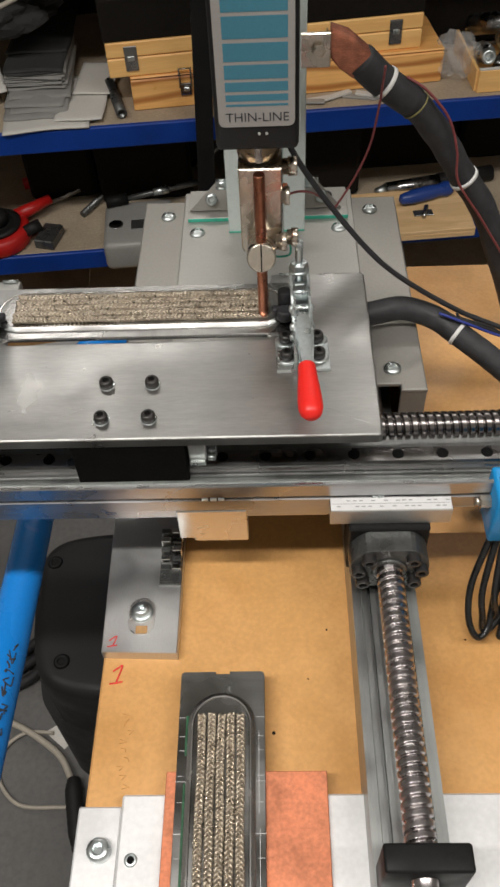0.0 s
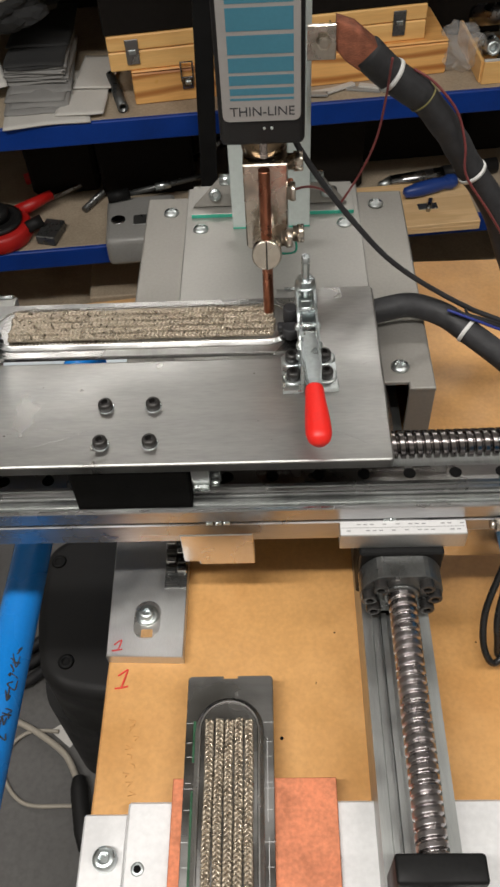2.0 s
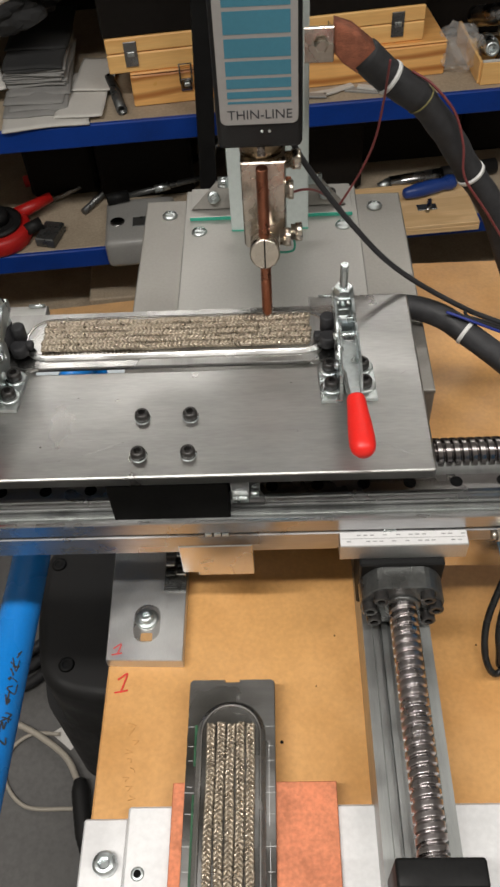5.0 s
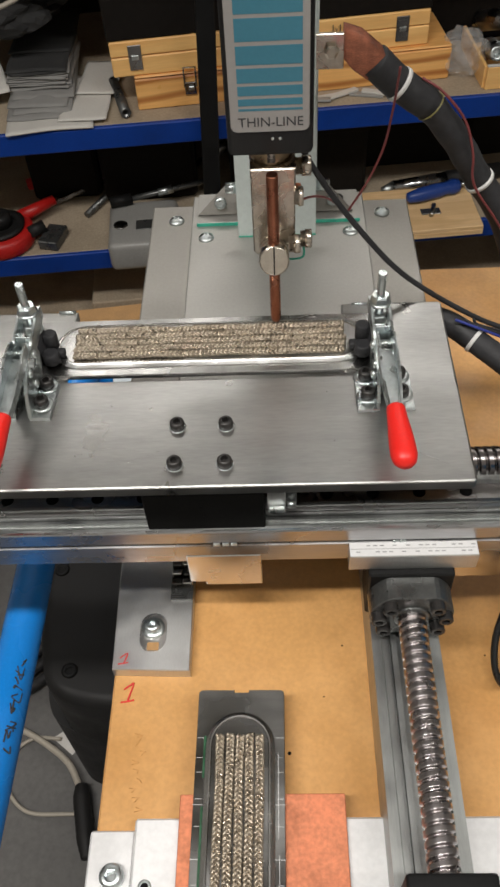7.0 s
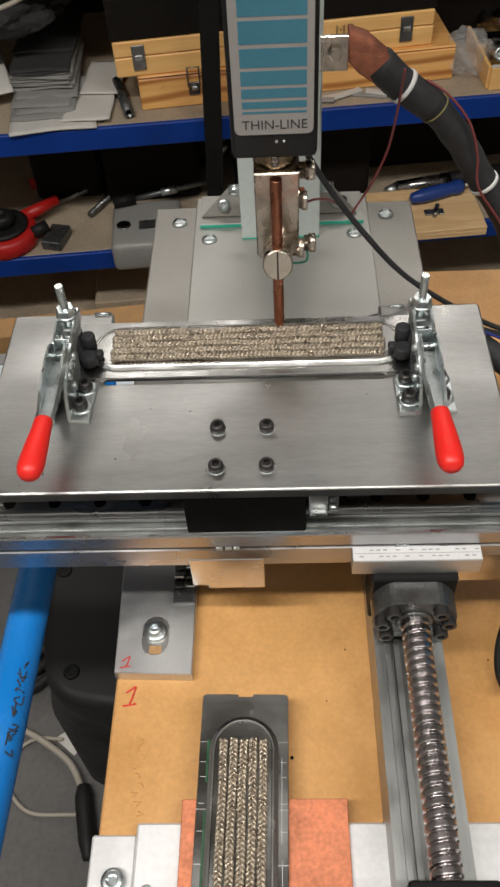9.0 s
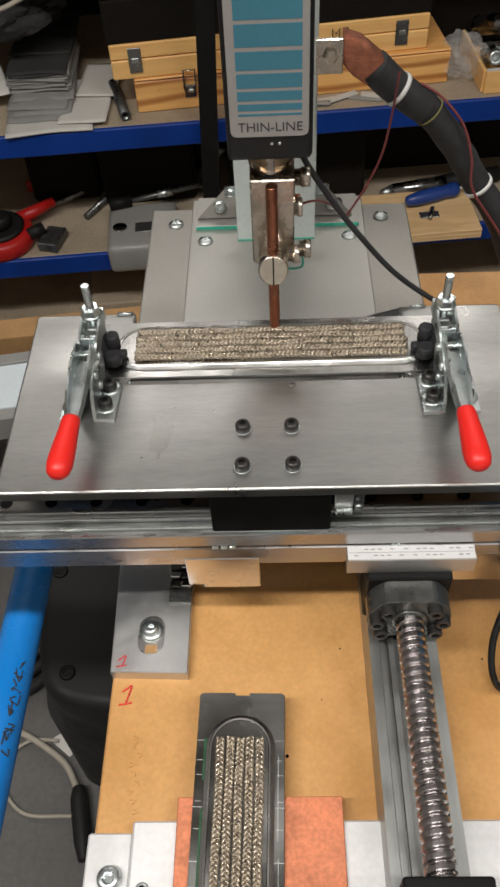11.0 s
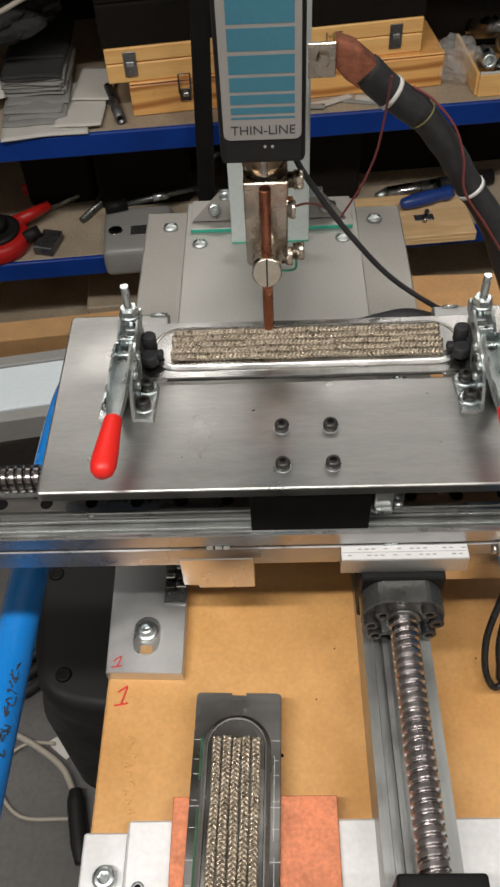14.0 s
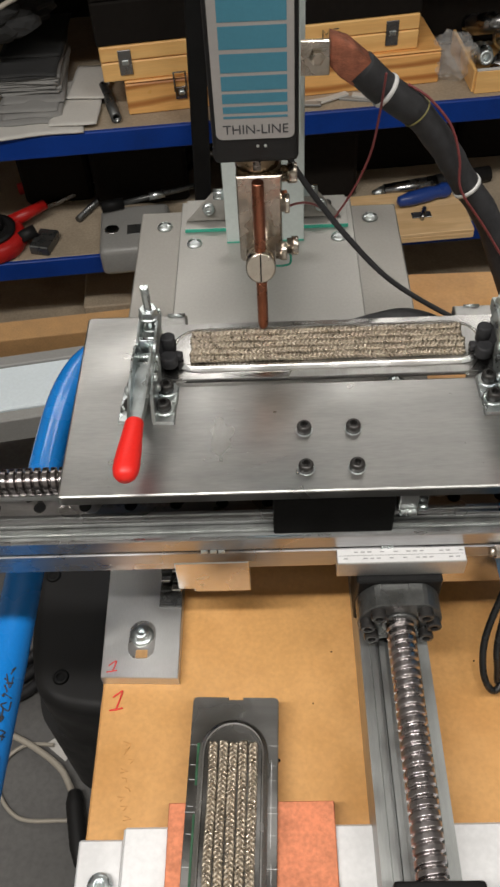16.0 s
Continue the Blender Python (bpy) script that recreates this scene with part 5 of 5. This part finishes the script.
def limp_sheet(cx, cy, w, d, z, turn, droop, seed, thick=0.0016):
    """A limp sheet with a wavy, slightly lifted surface; its front edge sags by droop."""
    n, q = 14, Solid()
    c, si = math.cos(radians(turn)), math.sin(radians(turn))
    for side in (0, 1):
        for i in range(n + 1):
            for j in range(n + 1):
                u, v = i / n - 0.5, j / n - 0.5
                x, y = u * w + 0.001 * math.sin(6 * v + seed), v * d + 0.0014 * math.sin(5 * u + seed * 2)
                h = 0.0010 * math.sin(6 * u + seed) * (0.5 - v) + 0.0006 * math.sin(9 * v + 3 * u + seed * 1.7) - droop * max(0.0, -v - 0.25) ** 1.5 * 4
                q.v.append((cx + x * c - y * si, cy + x * si + y * c, z + h + side * thick))
    m = (n + 1) ** 2
    g = lambda i, j, k: k * m + i * (n + 1) + j
    for i in range(n):
        for j in range(n):
            q.f += [(g(i, j, 0), g(i, j + 1, 0), g(i + 1, j + 1, 0), g(i + 1, j, 0)), (g(i, j, 1), g(i + 1, j, 1), g(i + 1, j + 1, 1), g(i, j + 1, 1))]
        q.f += [(g(i, 0, 0), g(i + 1, 0, 0), g(i + 1, 0, 1), g(i, 0, 1)), (g(i, n, 0), g(i, n, 1), g(i + 1, n, 1), g(i + 1, n, 0)),
                (g(0, i, 0), g(0, i, 1), g(0, i + 1, 1), g(0, i + 1, 0)), (g(n, i, 0), g(n, i + 1, 0), g(n, i + 1, 1), g(n, i, 1))]
    q.smooth = [True] * len(q.f)
    return q


def stack_of_sheets():
    b = thing("sheet_stack", (-0.47, 0.07, S1), "rumpled stack of grey abrasive sheets on white paper", "sheet stack")
    part("paper", limp_sheet(-0.462, 0.065, 0.150, 0.165, S1 + 0.0045, 3, 0.0, 1.0, 0.003), PAPER, b, "white paper sheets")
    part("paper", limp_sheet(-0.398, 0.078, 0.085, 0.155, S1 + 0.010, -4, 0.0, 2.4), PAPER, b, "white paper sheet")
    part("paper", limp_sheet(-0.375, 0.140, 0.070, 0.120, S1 + 0.014, -9, 0.0, 3.1), PAPER, b, "white paper sheet")
    part("paper", limp_sheet(-0.590, 0.145, 0.085, 0.150, S1 + 0.040, 14, 0.02, 4.2), PAPER, b, "loose white leaf")
    random.seed(4)
    z = S1 + 0.0125
    for k in range(16):
        lap = (0.074, 0.062, 0.045, 0.028)[k] if k < 4 else 0.003 * (k % 3)
        w = 0.106 + random.uniform(-0.004, 0.005)
        # Top sheets take the darkened copy, for the shade under the shelf.
        part("abrasive_sheet", limp_sheet(-0.474 + random.uniform(-0.004, 0.003), 0.168 - lap + random.uniform(-0.003, 0.003), w, 0.15, z, -3 + random.uniform(-3, 3), 0.010, k * 1.3, random.uniform(0.0012, 0.0024)),
             ABRASIVE if k < 14 else SHADED_CLOTH, b)
        z += 0.0042 if k < 4 else random.uniform(0.0024, 0.0034)
    part("abrasive_sheet", limp_sheet(-0.470, 0.232, 0.112, 0.17, z + 0.001, -4, 0.0, 2.2), SHADED_CLOTH, b, "abrasive sheet darkened for the shelf shade")
    return on_rack(b)


stack_of_sheets()


def rk_single(name, s, mat, base, label, category, group=""):
    return on_rack(single(name, s, mat, base, label, category, group))


def rack_clutter():
    rk_single("steel_tube", Solid().turn([(0.006, 0.03), (0.006, 0.0), (0.0095, 0.0), (0.0095, 0.12)], seg=18, m=Matrix.Translation((-0.327, 0.012, S1 + 0.0102)) @ Vector((-0.025, 0.118, 0)).to_track_quat("Z", "Y").to_matrix().to_4x4()), DARK_STEEL, (-0.34, 0.07, S1), "dark steel tube lying on the shelf", "steel tube")
    random.seed(11)
    for k in range(9):
        x = -0.10 + 0.032 * k + random.uniform(-0.008, 0.008)
        m = Matrix.Translation((x, 0.022 + random.uniform(-0.008, 0.006), S1 + 0.0005 + 0.003 * (k % 2))) @ pose(0, 0, 0, 0, 0, random.uniform(-25, 25))
        rk_single("plastic_strip", Solid().box(-0.03, 0.03, -0.006, 0.006, 0, 0.004, 0.0006, m), PAPER if k % 3 else GREY_PLASTIC, (x, 0.022, S1), "short pale plastic strip on the shelf edge", "plastic strip", "strips on the shelf")
    rk_single("plastic_bag", Solid().take(crumple(0.042, 0.03, 0.04, 5), Matrix.Translation((0.275, 0.075, S1 + 0.036))), CLEAR_BAG, (0.275, 0.075, S1), "crinkled clear plastic bag on the shelf", "plastic bag")
    b = thing("parts_tray", (0.39, 0.08, S1), "open wooden tray full of metal fittings", "tray")
    part("base", Solid().box(0.300, 0.50, 0.012, 0.17, S1 + 0.0005, S1 + 0.006), PINE, b)
    part("front_wall", Solid().box(0.300, 0.50, 0.008, 0.0145, S1 + 0.0005, S1 + 0.040, 0.001), PINE, b)
    part("side_wall", Solid().box(0.296, 0.302, 0.0147, 0.17, S1 + 0.0005, S1 + 0.040, 0.001), PINE, b)
    part("rim", Solid().box(0.300, 0.50, 0.0082, 0.0143, S1 + 0.0402, S1 + 0.043, 0.0005), PAPER, b, "pale worn rim")
    on_rack(b)
    random.seed(3)
    for k, (x, y, z, r, l) in enumerate(((0.322, 0.06, 0.045, 0.016, 0.09), (0.350, 0.045, 0.035, 0.014, 0.05), (0.372, 0.09, 0.060, 0.022, 0.08), (0.395, 0.06, 0.040, 0.018, 0.06), (0.42, 0.10, 0.06, 0.02, 0.08), (0.345, 0.12, 0.07, 0.018, 0.10))):
        m = Matrix.Translation((x, y, S1 + z)) @ pose(0, 0, 0, random.uniform(60, 110), random.uniform(-20, 20), random.uniform(-40, 40))
        s = Solid().turn([(r * 0.6, -l / 2), (r, -l / 2), (r, l * 0.1), (r * 0.75, l * 0.15), (r * 0.75, l / 2), (r * 0.4, l / 2), (r * 0.4, l * 0.3)], seg=16, m=m)
        rk_single("metal_fitting", s, RAIL if k % 2 else ZINC, (x, y, S1 + z), "round metal fitting lying in the tray", "fitting", "fittings in the tray")
    # lower shelf
    d = thing("red_drive_tool", (-0.59, 0.05, S2), "red and black round hand tool on the shelf", "tool")
    part("disc", Solid().turn([(0.058, 0.0005), (0.064, 0.008), (0.064, 0.030), (0.058, 0.036), (0.040, 0.037)], (-0.59, 0.04, S2), seg=32), RED_PLASTIC, d, "red round body")
    part("ring", Solid().turn([(0.048, 0.037), (0.050, 0.044), (0.036, 0.046), (0.034, 0.038)], (-0.59, 0.04, S2), seg=28), BLACK_PLASTIC, d, "black ring")
    part("knob", Solid().turn([(0.024, 0.037), (0.024, 0.058), (0.018, 0.062), (0.008, 0.062), (0.006, 0.056)], (-0.59, 0.05, S2), seg=20), BLACK_PLASTIC, d, "black knob")
    part("handle", Solid().rod((-0.56, 0.075, S2 + 0.030), (-0.49, 0.12, S2 + 0.036), 0.014, 14, 0.010), RED_PLASTIC, d, "red handle")
    part("stub", Solid().rod((-0.535, 0.03, S2 + 0.025), (-0.505, 0.045, S2 + 0.030), 0.012, 12), BLACK_PLASTIC, d)
    on_rack(d)
    d.matrix_basis = d.matrix_basis @ Matrix.Translation((-0.022, 0, 0))
    rk_single("grey_block", Solid().box(-0.02, 0.02, -0.03, 0.03, 0, 0.02, 0.002, Matrix.Translation((-0.512, 0.03, S2 + 0.0005)) @ pose(0, 0, 0, 0, 0, -18)), DARK_STEEL, (-0.512, 0.03, S2), "small dull grey metal block on the shelf", "metal block")
    for k, (x0, y0, x1, y1, r, mat) in enumerate(((-0.54, 0.14, -0.40, 0.20, 0.006, RAIL), (-0.50, 0.18, -0.36, 0.26, 0.005, ZINC), (-0.45, 0.10, -0.30, 0.30, 0.007, DARK_STEEL), (-0.30, 0.18, -0.18, 0.26, 0.006, RAIL), (-0.58, 0.22, -0.44, 0.24, 0.012, RED_PLASTIC))):
        rk_single("hand_tool", Solid().rod((x0, y0, S2 + r), (x1, y1, S2 + 0.02 + r), r, 12).rod((x1, y1, S2 + 0.02 + r), (x1 + (x1 - x0) * 0.5, y1 + (y1 - y0) * 0.5, S2 + 0.03 + r), r * 2, 12), mat, (x0, y0, S2), "long handled tool lying in the shelf", "hand tool", "tools in the shelf")
    g = thing("grey_plastic_box", (-0.33, 0.02, S2), "pale grey plastic box with dents at the shelf edge", "plastic box")
    part("body", Solid().box(-0.400, -0.262, -0.045, 0.10, S2 - 0.030, S2 + 0.032, 0.012, segments=3), GREY_PLASTIC, g)
    part("recess", Solid().turn([(0.014, 0), (0.014, 0.0015), (0.009, 0.0012)], (-0.375, 0.02, S2 + 0.032), seg=18), RAIL, g)
    part("handle_slot", Solid().box(-0.345, -0.30, 0.0, 0.030, S2 + 0.0321, S2 + 0.0335, 0.0004), DARK_STEEL, g)
    on_rack(g)
    b = thing("socket_rail", (-0.28, 0.10, S2 + 0.036), "black socket wrench bar lying on the box", "tool")
    part("bar", Solid().rod((-0.370, 0.085, S2 + 0.043), (-0.200, 0.125, S2 + 0.047), 0.0055, 12), DARK_STEEL, b)
    part("head", Solid().rod((-0.395, 0.080, S2 + 0.044), (-0.352, 0.089, S2 + 0.044), 0.011, 14), BLACK_ANOD, b)
    part("sleeve", Solid().rod((-0.30, 0.1015, S2 + 0.0447), (-0.27, 0.1085, S2 + 0.0453), 0.008, 14), ZINC, b)
    on_rack(b)
    lid = thing("wooden_case", (0.25, 0.0, S2), "low raw pale pine case with a tarnished metal clasp", "wooden case", "wooden cases")
    part("body", Solid().box(0.095, 0.322, -0.062, 0.078, S2 + 0.0005, S2 + 0.012, 0.001), PINE_RAW, lid)
    part("lid", Solid().box(0.095, 0.322, -0.062, 0.078, S2 + 0.0125, S2 + 0.020, 0.0012), PINE_RAW, lid, "pale pine lid")
    clasp = part("clasp", Solid().box(0.212, 0.250, -0.014, 0.004, S2 + 0.0202, S2 + 0.0225, 0.0006), DARK_STEEL, lid, "tarnished metal clasp")
    part("clasp_hook", Solid().rod((0.228, -0.022, S2 + 0.024), (0.240, 0.010, S2 + 0.026), 0.0045, 10), RAIL, clasp)
    on_rack(lid)
    t = thing("metal_torch", (0.24, 0.08, S2), "polished metal torch lying behind the pine case", "torch")
    part("barrel", Solid().rod((0.175, 0.090, S2 + 0.0165), (0.285, 0.106, S2 + 0.0165), 0.0145, 20), ALU_BAR, t, "polished barrel")
    part("tip", Solid().rod((0.175, 0.090, S2 + 0.0165), (0.150, 0.086, S2 + 0.0165), 0.0135, 18, 0.005), ZINC, t)
    part("grip", Solid().rod((0.2855, 0.1062, S2 + 0.0165), (0.40, 0.122, S2 + 0.0165), 0.0160, 18), BLACK_PLASTIC, t, "black grip")
    on_rack(t)
    s = thing("screwdriver", (0.24, 0.02, S2 + 0.0205), "screwdriver with a dark blue handle on the box", "screwdriver")
    m = Matrix.Translation((0.296, 0.052, S2 + 0.0362)) @ (Vector((-0.11, -0.030, 0.0))).to_track_quat("Z", "Y").to_matrix().to_4x4()
    part("handle", Solid().turn([(0.004, -0.004), (0.013, 0.0), (0.0155, 0.012), (0.012, 0.026), (0.0145, 0.045), (0.0140, 0.085), (0.010, 0.108), (0.004, 0.112)], seg=18, m=m), NAVY_GRIP, s, "dark blue plastic handle")
    part("blade", Solid().turn([(0.0035, -0.07), (0.0035, -0.003)], seg=10, m=m), ZINC, s)
    on_rack(s)
    for k in range(10):
        x = -0.12 + 0.05 * k
        rk_single("dark_tool", Solid().rod((x, 0.20 + 0.02 * (k % 3), S2 + 0.012), (x + 0.07, 0.28, S2 + 0.012 + 0.02 * (k % 4)), 0.010 + 0.002 * (k % 3), 12), DARK_STEEL if k % 2 else BLACK_PLASTIC, (x, 0.2, S2), "dark tool lying deep in the shelf", "hand tool", "tools in the shelf")
    # Added black blocks fill the shelf depth where only shade falls.
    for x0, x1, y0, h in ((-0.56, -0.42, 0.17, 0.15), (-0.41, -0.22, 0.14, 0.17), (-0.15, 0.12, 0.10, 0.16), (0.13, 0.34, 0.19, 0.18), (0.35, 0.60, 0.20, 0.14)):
        d = thing("shade_block", ((x0 + x1) / 2, y0 + 0.1, S2), "near-black block added for the shade deep in the lower shelf", "bin", "bins in the shelf")
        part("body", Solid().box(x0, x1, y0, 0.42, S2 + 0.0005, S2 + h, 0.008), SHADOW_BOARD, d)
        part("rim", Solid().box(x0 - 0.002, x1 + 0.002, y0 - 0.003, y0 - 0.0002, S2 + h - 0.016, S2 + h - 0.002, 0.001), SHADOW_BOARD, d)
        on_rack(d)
    # bottom shelf
    rk_single("timber_block", Solid().box(-0.47, -0.30, 0.03, 0.16, S3 + 0.0005, S3 + 0.05, 0.003), PLY, (-0.39, 0.1, S3), "rough timber block on the bottom shelf", "timber")
    rk_single("timber_plank", Solid().box(-0.9, 0.2, -0.08, -0.02, S3 + 0.0005, S3 + 0.03, 0.003), PINE, (-0.35, -0.05, S3), "pale timber plank on the bottom shelf", "timber")
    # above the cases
    c = thing("dark_case", (-0.073, 0.161, -0.1495), "near-black case filling the shade above the pine cases", "case")
    # Near-black colour stands for the shade above the pine cases.
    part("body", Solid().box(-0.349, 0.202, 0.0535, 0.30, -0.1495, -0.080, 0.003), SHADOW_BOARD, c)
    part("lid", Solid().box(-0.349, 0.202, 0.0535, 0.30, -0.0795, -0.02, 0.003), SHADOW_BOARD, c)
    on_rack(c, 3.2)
    rk_single("folded_cloth", Solid().take(crumple(0.11, 0.08, 0.045, 9), Matrix.Translation((-0.54, 0.17, -0.13))), SHADED_CLOTH, (-0.54, 0.17, -0.16), "dark bundle of folded cloth on the sheets", "cloth")
    # Another added black block for the shade at the back.
    rk_single("shade_block", Solid().box(0.22, 0.50, 0.19, 0.38, S1 + 0.0005, -0.05, 0.008), SHADOW_BOARD, (0.36, 0.28, S1), "near-black block added for the shade at the back of the shelf", "bin")
    rk_single("cream_lead", Solid().sweep(curve([(-0.62, 0.05, -0.075), (-0.52, 0.04, -0.083), (-0.46, 0.05, -0.068), (-0.42, 0.06, -0.05)], 8), 0.004, 8), CABLE_WHITE, (-0.52, 0.05, -0.08), "cream lead hanging over the sheets", "cable")


def crumple(a, b, c, seed):
    """An uneven crushed shape."""
    m = bmesh.new()
    bmesh.ops.create_icosphere(m, subdivisions=4, radius=1)
    for v in m.verts:
        d = 1 + 0.28 * noise.noise(v.co * 2.1 + Vector((seed, 0, 0))) + 0.16 * noise.noise(v.co * 5.0 + Vector((0, seed, 0)))
        v.co = (v.co.x * d * a, v.co.y * d * b, v.co.z * d * c)
    return m


rack_clutter()


# ---------------------------------------------------------------- what moves
def motions():
    # seconds, cross axis along y, plate along x, holder lift, play of the plate along y
    table = [(0.0, 0.0198, -0.0907, 0.0, 0.0046), (0.5, 0.015, -0.0913, 0.0, 0.003), (1.0, 0.0101, -0.0909, 0.0044, 0.0028), (1.5, 0.0091, -0.0915, 0.0045, 0.0026), (2.0, 0.005, -0.0911, 0.0, 0.0017), (2.5, 0.0, -0.0909, 0.0, 0.0008),
             (3.0, 0.0, -0.0856, 0.0002, 0.0008), (3.5, 0.0, -0.0801, 0.0044, 0.001), (4.0, 0.0, -0.078, 0.0044, 0.001), (4.6, 0.0, -0.0725, 0.0, 0.0008), (5.2, 0.0, -0.066, 0.0042, 0.0005), (5.8, 0.0, -0.06, 0.0, 0.0003),
             (6.5, 0.0, -0.0523, 0.0036, 0), (7.0, 0.0, -0.0522, 0.0036, -0.0004), (7.5, 0.0, -0.0466, -0.0005, -0.0004), (8.0, 0.0, -0.0415, -0.0009, -0.0006), (8.5, 0.0, -0.036, -0.0008, -0.0006), (9.0, 0.0, -0.0305, 0.0027, -0.0006),
             (9.6, 0.0, -0.026, 0.0, -0.0005), (10.2, 0.0, -0.0205, 0.003, -0.0005), (10.8, 0.0, -0.015, 0.0, -0.0004), (11.5, 0.0, -0.0092, -0.0008, -0.0003), (12.0, 0.0, -0.0035, 0.0029, -0.0001), (12.5, 0.0, 0.0, 0.0034, 0),
             (13.0, 0.0, 0.0018, 0.0037, 0.0001), (13.5, 0.0, 0.0069, -0.0006, 0), (14.0, 0.0, 0.0126, -0.0005, 0), (14.5, 0.0, 0.0178, -0.0005, 0), (15.0, 0.0, 0.0229, 0.0033, -0.0002), (15.5, 0.0, 0.0252, 0.0031, -0.0004),
             (16.0, 0.0, 0.0283, 0.0033, -0.0005)]

    def ride(ob, home, with_plate):
        walk(ob, [(t, Matrix.Translation((px if with_plate else 0.0, gy + (play if with_plate else 0.0), 0)) @ home) for t, gy, px, lift, play in table])

    for ob in (axis_beam, nut, module):
        ride(ob, ob.matrix_basis.copy(), False)
    for ob in (plate, clamp_a, clamp_b, tray_held):
        ride(ob, ob.matrix_basis.copy(), True)
    home = holder.matrix_basis.copy()
    walk(holder, [(t, Matrix.Translation((0, 0, lift)) @ home) for t, gy, px, lift, play in table])

    def between(t, k):
        for a, b in zip(table, table[1:]):
            if a[0] <= t <= b[0]:
                return a[k] + (b[k] - a[k]) * (t - a[0]) / (b[0] - a[0])
        return table[-1][k]

    times = [n / 20 for n in range(321)]
    walk(y_screw, [(t, pose(0, -0.134, 0.063, 0, -between(t, 1) / 0.005 * 360, 0)) for t in times])
    walk(x_screw, [(t, Matrix.Translation((0.28, 0.0872 + between(t, 1), 0.0915)) @ pose(0, 0, 0, 0, 0, 90.6) @ pose(0, 0, 0, 0, -between(t, 2) / 0.005 * 360, 0)) for t in times])
    # the loose part creeps as the bench shakes
    drift = [(0.0, -0.0985, 0.4), (4.0, -0.0981, 0.0), (7.0, -0.0977, -0.6), (9.0, -0.0974, -0.9), (12.5, -0.0971, -1.5), (16.0, -0.0968, -1.8)]
    walk(tray_loose, [(t, pose(x, -0.1350, 0.0157, 0, 0, -90 + a)) for t, x, a in drift])


motions()
